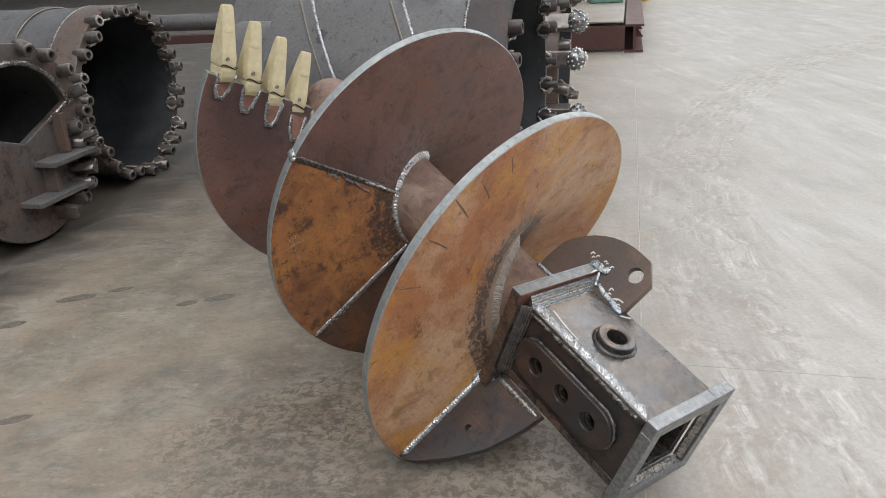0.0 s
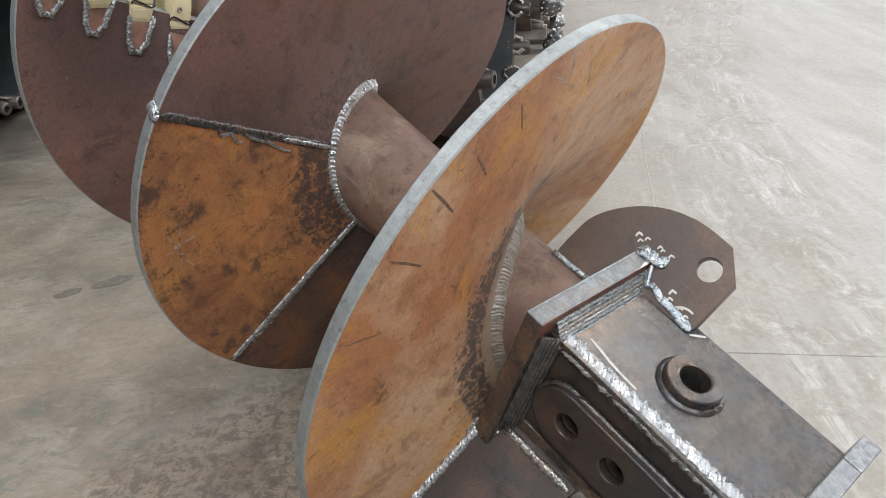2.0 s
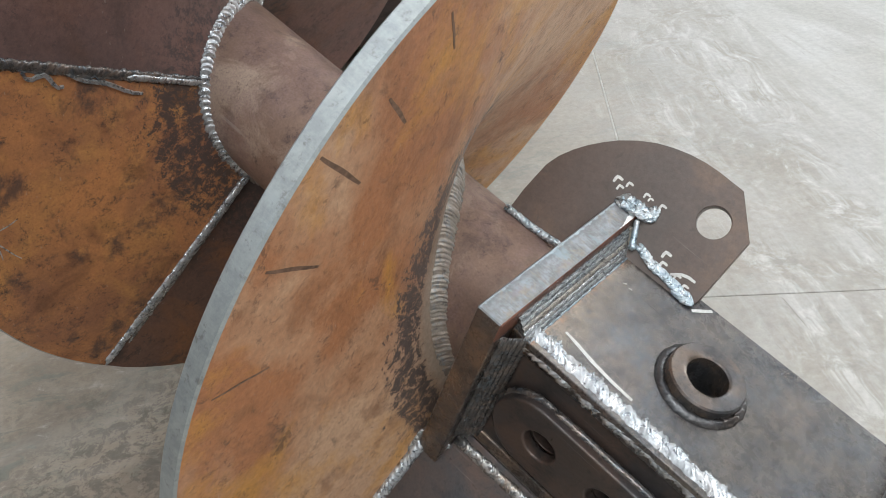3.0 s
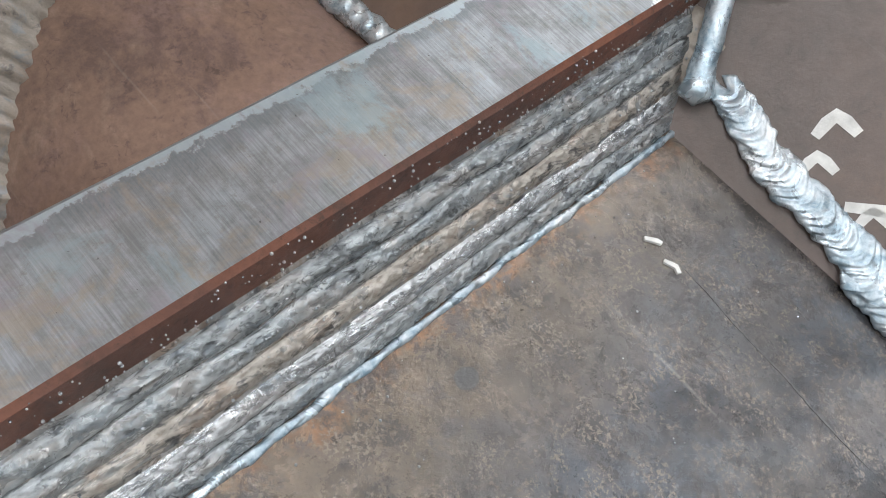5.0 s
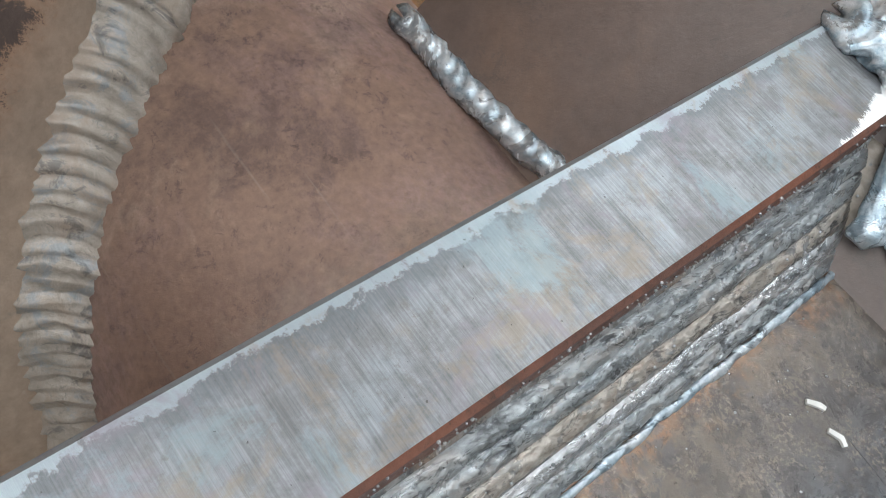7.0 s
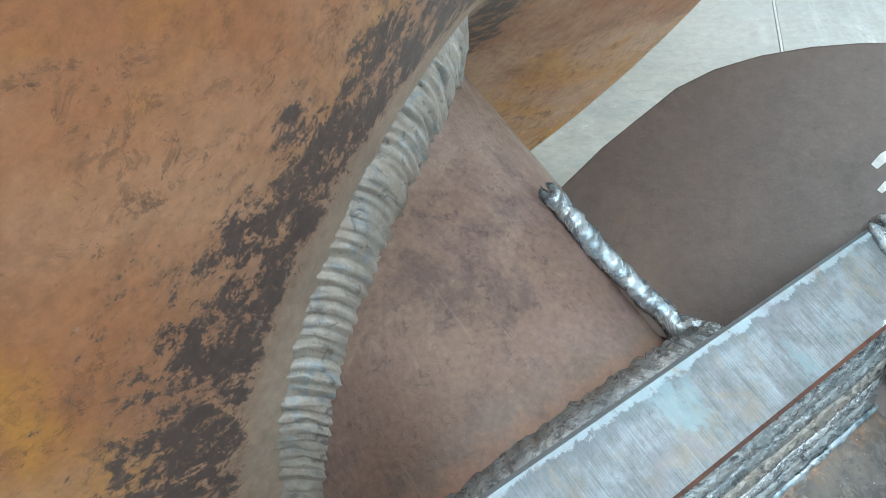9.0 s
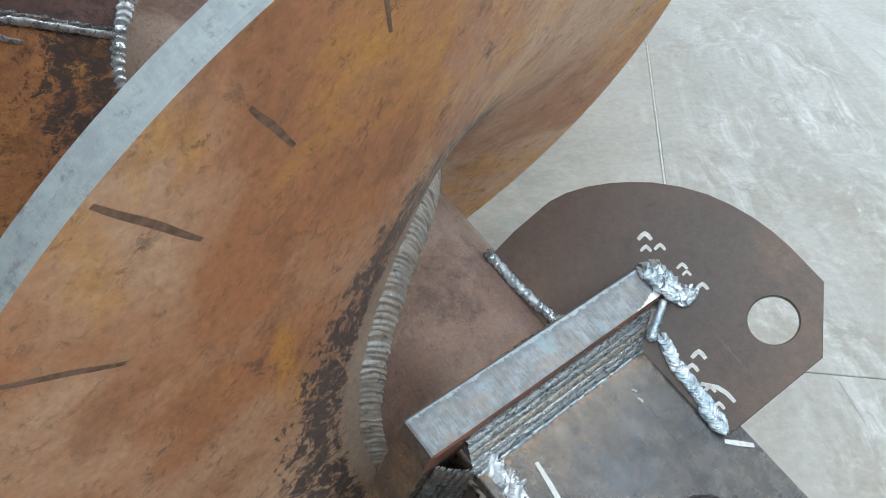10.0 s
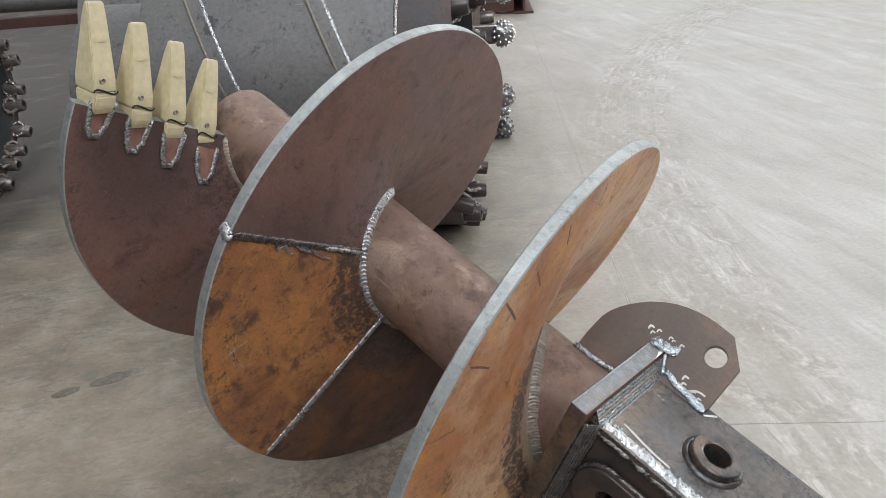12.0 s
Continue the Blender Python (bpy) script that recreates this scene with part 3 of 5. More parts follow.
for x0, x1, y0, y1, z0, z1 in ((22, 22.3, -18, 1, 0, 9.2), (22, 22.3, 11, 30, 0, 9.2), (22, 22.3, 1, 11, 5.6, 9.2)):
    b2 = block(x0, x1, y0, y1, z0, z1)
    me = bpy.data.meshes.new("tmp")
    b2.to_mesh(me)
    east.from_mesh(me)
    b2.free()
    bpy.data.meshes.remove(me)
tagged(part("wall_east", east, M_WALL, None), "grey sheet-metal hall wall with an open gate", "wall", kind="structure")
roof = bmesh.new()
cuts = [-22.3, -10.2, -7.8, -2.2, 0.2, 5.8, 8.2, 13.8, 16.2, 22.3]
for x0, x1 in zip(cuts[::2], cuts[1::2]):
    b2 = block(x0, x1, -18.3, 30.3, 9.2, 9.4)
    me = bpy.data.meshes.new("tmp")
    b2.to_mesh(me)
    roof.from_mesh(me)
    b2.free()
    bpy.data.meshes.remove(me)
tagged(part("ceiling", roof, M_CEIL, None), "pale sheet roof with long skylight strips", "ceiling", kind="structure")
AUGER = Matrix(((0.5452, 0.7940, 0.2688, 0.1123), (-0.7556, 0.6043, -0.2527, 0.0320), (-0.3631, -0.0653, 0.9294, 0.3149), (0, 0, 0, 1)))

# ---- the auger ----
# own axes: X along the pipe towards the drive box, Y and Z across it
R_OUT, R_TUBE, THICK = 0.504, 0.106, 0.024
auger = thing("auger", "large rusty steel earth auger lying on concrete floor", "auger", AUGER)


def lead(phi):
    """Place along the pipe of the flight's front face at an angle in degrees, which falls from 230."""
    u = (phi - 230) / 360
    if u > -1:
        return -0.0187 + 0.4873 * u - 0.0509 * u * (u + 1) - 0.0974 * u * (u + 1) * (u + 0.5)
    v = u + 1
    if v > -0.6:
        return -0.5080 + 0.3608 * v + 0.0605 * v * (v + 1)
    return -0.7390 + 0.59 * (v + 0.6)


def flight(phi0, phi1, mats, r0=R_TUBE - 0.004, r1=R_OUT, lean=0.0):
    """A plate wound round the pipe, from phi0 down to phi1: faces and flame-cut rim."""
    bm = bmesh.new()
    n = max(4, int(abs(phi1 - phi0) / 2))
    rings = []
    for k in range(n + 1):
        ph = phi0 + (phi1 - phi0) * k / n
        a = radians(ph)
        x = lead(ph)
        edge = r1 + 0.0012 * noise.noise((ph * 0.05, 2.0, 0.0))
        prof = [(x + lean * (1 - j / 6) ** 2, r0 + (edge - 0.0025 - r0) * j / 6) for j in range(7)]
        prof += [(x - 0.0025, edge), (x - THICK + 0.0025, edge)]
        prof += [(q - THICK, r) for q, r in reversed(prof[:7])]
        rings.append([bm.verts.new((q, r * math.cos(a), r * math.sin(a))) for q, r in prof])
    count = len(rings[0])
    for p, q in zip(rings, rings[1:]):
        for j in range(count - 1):
            bm.faces.new((p[j], q[j], q[j + 1], p[j + 1])).material_index = 1 if 6 <= j <= 8 else 0
    for p in (rings[0], rings[-1]):
        for j in range(7):
            bm.faces.new((p[j], p[j + 1], p[count - 2 - j], p[count - 1 - j])).material_index = 1
    return finish(bm, "flight", mats, True)


JOINT, PATCH_END, TIP = -133.5, -206, -563
part("flight", flight(230, -58, [M_ORANGE, M_CUT], lean=-0.014), None, auger, "orange rusty flight plate with grey cut rim")
# same plate as the orange part, split off to carry the darker colour
part("flight", flight(-58, JOINT, [M_BROWN, M_CUT], lean=-0.014), None, auger, "brown rusty flight segment, darkened for shade")
part("flight", flight(JOINT, PATCH_END, [M_PATCHY, M_CUT]), None, auger, "patchy orange rusty flight segment")
part("flight", flight(PATCH_END, TIP, [M_DARKPLATE, M_CUT]), None, auger, "dark brown flight plate")

tube = lathe([(-1.18, 0.0), (-1.18, R_TUBE - 0.01), (-1.172, R_TUBE), (-0.03, R_TUBE), (-0.03, 0.0)], 64, closed=False)
part("pipe", tube, M_TUBE, auger, "rusty brown centre pipe", Matrix.Translation((0, -0.005, 0)), smooth=True)


def along_helix(p0, p1, r, dx, step=1.5):
    pts, nor = [], []
    n = int(abs(p1 - p0) / step)
    for k in range(n + 1):
        ph = p0 + (p1 - p0) * k / n
        a = radians(ph)
        pts.append((lead(ph) + dx, r * math.cos(a), r * math.sin(a)))
        nor.append(Vector((0.75, 0.6 * math.cos(a), 0.6 * math.sin(a))).normalized())
    return pts, nor


part("weld_bead", bead(*along_helix(228, JOINT + 2, R_TUBE + 0.006, -0.009), 0.0195, 0.0060, seed=3, depth=0.20, sides=20, flat=0.52, lump=0.28, chevron=1.5), M_WELD_OLD, auger, "dull brown rippled weld bead", smooth="all")
part("weld_bead", bead(*along_helix(JOINT - 2, -360, R_TUBE + 0.003, 0.002), 0.0138, 0.0085, seed=4, depth=0.48, sides=16, lump=0.2, chevron=1.4), M_WELD, auger, "bright silver rippled weld bead", smooth="all")
part("weld_bead", bead(*along_helix(-362, TIP, R_TUBE + 0.003, 0.002), 0.0125, 0.008, seed=5), M_WELD_OLD, auger, smooth="all")


def radial(ph, r0, r1, dx):
    a = radians(ph)
    n = 24
    pts = [(lead(ph) + dx, (r0 + (r1 - r0) * k / n) * math.cos(a), (r0 + (r1 - r0) * k / n) * math.sin(a)) for k in range(n + 1)]
    return pts, [(1, 0, 0)] * (n + 1)


part("weld_bead", bead(*radial(JOINT, R_TUBE + 0.01, R_OUT - 0.003, 0.0), 0.0072, 0.006, seed=6, flat=0.7, lump=0.3), M_WELD, auger, "silver weld seam across the flight", smooth="all")
part("weld_bead", bead(*radial(JOINT + 1.7, R_TUBE + 0.06, R_OUT - 0.05, -0.001), 0.0045, 0.007, seed=16, flat=0.6, lump=0.4), M_WELD_ROWS, auger, smooth="all")
part("weld_bead", bead(*radial(PATCH_END, R_TUBE + 0.01, R_OUT - 0.003, 0.0), 0.0085, 0.007, seed=7, flat=0.5, lump=0.3), M_DARK_WELD, auger, "sooty weld seam across the flight", smooth="all")
part("weld_bead", bead(*radial(PATCH_END, R_TUBE + 0.01, R_TUBE + 0.14, 0.003), 0.005, 0.007, seed=17, flat=0.7), M_WELD, auger, smooth="all")

# flange at the pipe's end: ground top edges, sides of scale
fl = block(-0.0337, 0.0, -0.168, 0.15, -0.15, 0.17, 0.0015, 1)
bmesh.ops.bisect_plane(fl, geom=fl.verts[:] + fl.edges[:] + fl.faces[:], plane_co=(0, 0, 0.140), plane_no=(0, 0, 1))
fl.normal_update()
for f in fl.faces:
    f.material_index = 1 if f.normal.x > 0.5 and f.calc_center_median().z > 0.14 else (0 if f.normal.z > 0.5 else 2)
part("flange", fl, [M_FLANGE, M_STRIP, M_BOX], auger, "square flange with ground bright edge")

# drive box: four plates round a square hole
BX1, BY0, BY1, BZ0, BZ1, WALL = 0.392, -0.129, 0.096, -0.092, 0.132, 0.022
BUSH = (0.184, -0.015)
DX = (0.096, 0.188, 0.276)
LAY = Matrix(((1, 0, 0, 0), (0, 1, 0, 0), (0, 0, 1, BZ1 - WALL / 2), (0, 0, 0, 1)))
SIDE = Matrix(((1, 0, 0, 0), (0, 0, 1, BY0 + WALL / 2 + 0.002), (0, 1, 0, 0), (0, 0, 0, 1)))
part("box_plate", flat_plate([[(0, BY0), (BX1, BY0), (BX1, BY1), (0, BY1)], disc_points(*BUSH, 0.0285, 40)], WALL, 0.0015), M_TOP, auger, "blue-grey mill-scale top plate", LAY)
part("box_plate", block(0, BX1, BY0, BY1, BZ0, BZ0 + WALL, 0.002), M_BOX, auger)
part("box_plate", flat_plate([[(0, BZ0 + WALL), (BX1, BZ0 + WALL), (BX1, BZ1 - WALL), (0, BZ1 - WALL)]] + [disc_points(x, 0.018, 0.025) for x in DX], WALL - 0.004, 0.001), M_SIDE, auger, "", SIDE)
part("box_plate", block(0, BX1, BY1 - WALL, BY1 - 0.002, BZ0 + WALL, BZ1 - WALL, 0.0015), M_BOX, auger)
# end frame of four ground bars
for y0, y1, z0, z1 in ((-0.141, 0.070, 0.112, 0.147), (0.0705, 0.139, 0.1125, 0.1485), (-0.141, -0.109, -0.128, 0.1115), (0.105, 0.139, -0.128, 0.112), (-0.1085, 0.1045, -0.128, -0.094)):
    part("end_bar", block(BX1, BX1 + 0.030, y0, y1, z0, z1, 0.0015, 1), M_GROUND, auger, "bright ground bar of the end frame")
for k in range(3):
    for c, (a0, a1) in enumerate((((0.411 - 0.004 * k, 0.1035 - 0.003 * k, -0.09), (0.411 - 0.004 * k, 0.1035 - 0.003 * k, 0.105)), ((0.411 - 0.004 * k, -0.1, -0.0925 + 0.003 * k), (0.411 - 0.004 * k, 0.1, -0.0925 + 0.003 * k)))):
        pts = [Vector(a0).lerp(Vector(a1), i / 20) for i in range(21)]
        part("weld_bead", bead(pts, [(0.7, -0.7, 0) if c == 0 else (0.7, 0, 0.7)] * 21, 0.005, 0.008, seed=60 + k), M_WELD_ROWS, auger, smooth="all")

# weld between flange and box: a fillet of several uneven passes
wedge = bmesh.new()
prof = [(0.0, 0.1575), (0.0, 0.128), (0.021, 0.131), (0.014, 0.142)]
ends = [[wedge.verts.new((x, y, z)) for x, z in prof] for y in (-0.128, 0.094)]
for i in range(4):
    wedge.faces.new((ends[0][i], ends[0][(i + 1) % 4], ends[1][(i + 1) % 4], ends[1][i]))
wedge.faces.new(ends[0])
wedge.faces.new(list(reversed(ends[1])))
part("weld_fillet", wedge, M_WELD_ROWS, auger)


def weld_pass(k, count=5, n=440, m=13):
    """One pass of the fillet: a long rounded row of overlapping slanting scales with fine ripples."""
    bm = bmesh.new()
    grid = []
    for i in range(n + 1):
        y = -0.133 + 0.224 * i / n
        row = []
        end = min(1.0, max(0.12, (0.088 - 0.005 * abs(k - 2) - y) / 0.02))
        for j in range(m + 1):
            g = j / m
            f = (k + g) / count + 0.035 * noise.noise((y * 45, k + round(g) * 1.0, 3.0)) * (0.0 if k + round(g) in (0, count) else 1.0)
            x, z = 0.0015 + 0.0200 * f, 0.1572 - 0.0252 * f
            ph = y / 0.0085 + 1.6 * noise.noise((y * 95, k * 3.0, 1.0)) - 0.5 * (g - 0.5) + 1.2 * (g - 0.5) ** 2 + 0.37 * k
            ph -= math.floor(ph)
            h = 0.0010 * math.sin(math.pi * min(1.0, max(0.0, g))) ** 0.6
            h += 0.0006 * ph ** 1.5 * math.sin(math.pi * g)
            h += 0.00010 * math.sin(6.283 * (y / 0.0011 + 1.6 * (g - 0.5) ** 2 + noise.noise((y * 200, g, k)))) * math.sin(math.pi * g)
            h += 0.0005 * noise.noise((x * 500, y * 300, z * 500)) + 0.00035 * noise.noise((x * 1100, y * 800, z * 1100))
            h *= end
            if j in (0, m):
                h = -0.0012
            row.append(bm.verts.new((x + 0.72 * h, y, z + 0.69 * h)))
        grid.append(row)
    for a, b in zip(grid, grid[1:]):
        for j in range(m):
            bm.faces.new((a[j], b[j], b[j + 1], a[j + 1]))
    return bm


for k in range(5):
    part("weld_bead", weld_pass(k), (M_ROWS_BLUE, M_ROWS_BLUE, M_ROWS_TAN, M_ROWS_BRIGHT, M_ROWS_BLUE)[k], auger, "multi-pass weld row beside the flange" if k == 0 else "", smooth="all")
for k in range(6):
    f = k / 5
    x, z = 0.0025 + 0.0178 * f, 0.1555 - 0.0235 * f + 0.0022 * math.sin(math.pi * f)
    pts = [(x, -(z - 0.003), 0.128 - 0.215 * i / 30) for i in range(31)]
    part("weld_bead", bead(pts, [(0.72, -0.69, 0)] * 31, 0.0036, 0.011, seed=30 + k, flat=0.62), M_DARK_WELD, auger, smooth="all")
pts = [(0.0228 + 0.0006 * noise.noise((i * 0.3, 3, 0)), -0.125 + 0.212 * i / 60, BZ1 + 0.0002) for i in range(61)]
part("weld_bead", bead(pts, [(0.3, 0, 0.95)] * 61, 0.0013, 0.006, seed=29, depth=0.1, flat=0.6, lump=0.4), M_BLOB, auger, "thin bright edge of the weld", smooth="all")
# flange to pipe
pts = [(-0.038, 0.119 * math.cos(radians(a)), 0.119 * math.sin(radians(a))) for a in range(0, 361, 6)]
part("weld_bead", bead(pts, [(-0.7, 0.7 * math.cos(radians(a)), 0.7 * math.sin(radians(a))) for a in range(0, 361, 6)], 0.0105, 0.007, seed=41, lump=0.2), M_ROWS_BLUE, auger, "weld between pipe and flange", smooth="all")
# long corner seam of the box
pts = [(0.022 + 0.365 * i / 40, BY0 + 0.0075 + 0.0015 * noise.noise((i * 0.3, 1, 0)), BZ1 - 0.003) for i in range(41)]
part("weld_bead", bead(pts, [(0, -0.7, 0.7)] * 41, 0.0150, 0.0080, seed=42, depth=0.18, flat=0.26, lump=0.4, chevron=1.8, sides=16), M_WELD, auger, "long pale weld seam on the box corner", smooth="all")

# bush on the top plate
part("bush", lathe([(0.1322, 0.0278), (0.085, 0.0278), (0.085, 0.0245), (0.1495, 0.0245), (0.1505, 0.0255), (0.1515, 0.0288), (0.1515, 0.0430), (0.1495, 0.0450), (0.1325, 0.0450)], 44, "Z"), M_BOX, auger, "steel bush round the pin hole", pose(*BUSH, 0), smooth=True)
pts = [(BUSH[0] + 0.049 * math.cos(radians(a)), BUSH[1] + 0.049 * math.sin(radians(a)), 0.134) for a in range(0, 361, 8)]
part("weld_bead", bead(pts, [(0.5 * math.cos(radians(a)), 0.5 * math.sin(radians(a)), 0.7) for a in range(0, 361, 8)], 0.006, 0.009, seed=43, depth=0.12, flat=0.6), M_BOX, auger, smooth="all")

# oblong doubler with three holes on the box's side
ob_pts = [(0.082 + 0.053 * math.cos(radians(a)), 0.053 * math.sin(radians(a))) for a in range(90, 271, 10)] + [(0.290 + 0.053 * math.cos(radians(a)), 0.053 * math.sin(radians(a))) for a in range(-90, 91, 10)]
dbl = flat_plate([ob_pts] + [disc_points(x, 0.0, 0.025) for x in DX], 0.018, 0.003)
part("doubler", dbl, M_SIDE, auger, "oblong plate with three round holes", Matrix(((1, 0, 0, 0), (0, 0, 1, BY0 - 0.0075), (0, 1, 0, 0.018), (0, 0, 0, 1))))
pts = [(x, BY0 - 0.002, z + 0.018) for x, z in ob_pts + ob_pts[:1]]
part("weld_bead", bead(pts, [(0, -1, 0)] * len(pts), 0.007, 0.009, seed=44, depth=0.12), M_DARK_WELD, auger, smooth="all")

# gusset under the flight's start
ang = radians(-136)
gus = [(-0.030, 0.500), (-0.047, 0.205), (-0.036, 0.196), (0.0, 0.19), (0.008, 0.16), (0.156, 0.162), (0.150, 0.21), (0.138, 0.258), (0.119, 0.318), (0.074, 0.396), (0.020, 0.466), (-0.005, 0.49)]
mg = Matrix(((1, 0, 0, 0), (0, math.cos(ang), -math.sin(ang), 0), (0, math.sin(ang), math.cos(ang), 0), (0, 0, 0, 1)))
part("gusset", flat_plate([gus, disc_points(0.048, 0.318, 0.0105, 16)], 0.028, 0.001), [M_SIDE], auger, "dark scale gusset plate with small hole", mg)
for k, (p0, p1, rad, mat) in enumerate((((-0.030, 0.212, -0.017), (-0.022, 0.492, -0.016), 0.0085, M_WELD), ((0.006, 0.176, -0.014), (0.152, 0.172, -0.014), 0.008, M_WELD_ROWS), ((-0.034, 0.202, -0.015), (0.004, 0.188, -0.015), 0.009, M_WELD), ((-0.045, 0.24, -0.018), (-0.036, 0.19, -0.02), 0.010, M_WELD_ROWS))):
    pts = [mg @ Vector(p0).lerp(Vector(p1), i / 24) for i in range(25)]
    part("weld_bead", bead(pts, [mg.to_3x3() @ Vector((0.5, 0, -0.85))] * 25, rad, 0.008, seed=45 + k, flat=0.7), mat, auger, "bright weld seam on the gusset" if k == 0 else "", smooth="all")
part("weld_bead", bead([(lead(PATCH_END) + 0.001 - 0.027 * i / 8, (R_OUT + 0.001) * math.cos(radians(PATCH_END + 0.5 * math.sin(i))), (R_OUT + 0.001) * math.sin(radians(PATCH_END + 0.5 * math.sin(i)))) for i in range(9)], [(0, math.cos(radians(PATCH_END)), math.sin(radians(PATCH_END)))] * 9, 0.009, 0.008, seed=71, flat=0.5), M_WELD, auger, smooth="all")

# lifting lug
LD = Vector((0, 0.6759, 0.7370))
LN = Vector((0, -0.7370, 0.6759))
ml = Matrix(((1, 0, 0, 0), (0, LD.y, LN.y, 0.1045 + 0.0075), (0, LD.z, LN.z, 0.1655 - 0.0069), (0, 0, 0, 1)))
lug = [(-0.136, -0.10), (-0.1375, -0.058), (-0.136, -0.036), (-0.1345, -0.015), (-0.129, 0.002), (-0.119, 0.020), (-0.107, 0.036), (-0.094, 0.050), (-0.080, 0.063), (-0.060, 0.077), (-0.039, 0.088), (-0.019, 0.095), (0.002, 0.1), (0.022, 0.1025), (0.041, 0.103), (0.078, 0.101), (0.121, 0.057), (0.120, -0.035), (0.11, -0.055), (0.0, -0.055), (-0.06, -0.10)]
part("lifting_lug", flat_plate([lug, disc_points(0.075, 0.0515, 0.0212)], 0.022, 0.0008), [M_EAR], auger, "dark brown lifting lug with a round hole", ml)


def on_lug(x, s, off=0.0112):
    return ml @ Vector((x, s, off))


# welds and spatter where the lug meets pipe, flange and box
pts = [on_lug(-0.1375 + 0.088 * i / 20, -0.0905 + 0.006 * (i / 20) ** 3, 0.0125) for i in range(21)] + [on_lug(-0.0465, -0.0795, 0.013), on_lug(-0.0425, -0.0745, 0.013)]
part("weld_bead", bead(pts, [LN + Vector((0, 0, 0.5))] * 23, 0.0052, 0.006, seed=50, lump=0.25), M_BLOB, auger, "bright weld between lug and pipe", smooth="all")
runs = (((-0.027, 0.011, 0.012), (-0.001, 0.0125, 0.013), (0.0215, 0.0125, 0.013), 0.0078),
        ((-0.030, 0.004, 0.017), (-0.004, 0.005, 0.019), (0.014, 0.008, 0.018), 0.0062),
        ((0.012, 0.0215, 0.013), (0.0135, 0.010, 0.014), (0.006, 0.001, 0.014), 0.0062),
        ((0.0265, -0.0255, 0.012), (0.050, -0.0325, 0.0125), (0.1195, -0.0400, 0.012), 0.0060),
        ((0.092, -0.040, 0.013), (0.104, -0.041, 0.013), (0.120, -0.0425, 0.0135), 0.0066))
drop = [ml @ Vector((0.003 + 0.0190 * f, -0.001 - 0.0345 * f, 0.0165)) for f in [i / 16 for i in range(17)]]
fill = [ml @ Vector((0.002 + 0.020 * f, -0.010 - 0.027 * f, 0.007)) for f in [i / 16 for i in range(17)]]
part("weld_bead", bead(fill, [LN + Vector((0, 0, 0.4))] * 17, 0.0105, 0.007, seed=59, depth=0.12, sides=22, flat=0.5, lump=0.4), M_WELD_OLD, auger, "brown weld filling the corner", smooth="all")
part("weld_bead", bead(drop, [LN + Vector((0, 0, 0.4))] * 17, 0.0036, 0.009, seed=58, depth=0.05, sides=20, flat=0.8, lump=0.12, swell=0.6, chevron=0.08), M_BLOB, auger, "smooth bright run of weld metal", smooth="all")
for k, (p0, p1, p2, rad) in enumerate(runs):
    a, b, c = Vector(p0), Vector(p1), Vector(p2)
    pts = [ml @ (a.lerp(b, i / 10) if i <= 10 else b.lerp(c, i / 10 - 1)) for i in range(21)]
    part("weld_bead", bead(pts, [LN + Vector((0, 0, 0.4))] * 21, rad, 0.0030, seed=51 + k, depth=0.08 if k < 3 else 0.30, chevron=1.9, sides=24, flat=0.5 if k < 3 else 0.38, lump=0.42 if k < 3 else 0.3), M_BLOB, auger, "lumpy bright weld on the flange corner" if k == 0 else "", smooth="all")
rnd = random.Random(5)


def ribbon(points, width, lift_dir, lift=0.0008):
    """A thin painted stroke lying just proud of a surface."""
    bm = bmesh.new()
    up = Vector(lift_dir)
    rows = []
    for i, p in enumerate(points):
        p = Vector(p)
        d = (Vector(points[min(i + 1, len(points) - 1)]) - Vector(points[max(i - 1, 0)])).normalized()
        s = d.cross(up).normalized() * width * (0.5 + 0.5 * math.sin(math.pi * (i + 0.7) / (len(points) + 0.4)))
        rows.append([bm.verts.new(p + s + up * lift * k) for k in (0, 1)] + [bm.verts.new(p - s + up * lift * k) for k in (1, 0)])
    for a, b in zip(rows, rows[1:]):
        for j in range(4):
            bm.faces.new((a[j], b[j], b[(j + 1) % 4], a[(j + 1) % 4]))
    bm.faces.new(rows[0])
    bm.faces.new(list(reversed(rows[-1])))
    return bm


TOP = (0, 0, 1)
spot = bmesh.new()
rim = [spot.verts.new((0.0405 + 0.0030 * (1 + 0.15 * noise.noise((k, 0.4, 0))) * math.cos(k * 0.2618), -0.0376 + 0.0034 * (1 + 0.15 * noise.noise((k, 3.4, 0))) * math.sin(k * 0.2618), BZ1 + 0.0001)) for k in range(24)]
spot.faces.new(rim)
part("scale_spot", spot, M_SPOT, auger, "round dark spot of mill scale")
part("scratch", ribbon([(0.056 + 0.01 * k, 0.0361 - 0.0009 * k + 0.0003 * math.sin(k * 2), BZ1) for k in range(8)], 0.0003, TOP, 0.0001), M_SPOT, auger)
part("paint_mark", ribbon([(0.041, -0.084, BZ1), (0.060, -0.087, BZ1), (0.085, -0.092, BZ1), (0.115, -0.0955, BZ1), (0.142, -0.0965, BZ1)], 0.0024, TOP), M_CHALK, auger, "white paint stroke")
part("paint_mark", ribbon([(0.122, 0.071, BZ1), (0.130, 0.080, BZ1), (0.140, 0.092, BZ1)], 0.0024, TOP), M_CHALK, auger)
part("paint_mark", ribbon([(0.0425, 0.0335, BZ1), (0.0455, 0.036, BZ1), (0.047, 0.0365, BZ1)], 0.0008, TOP, 0.0009), M_CHALK, auger)
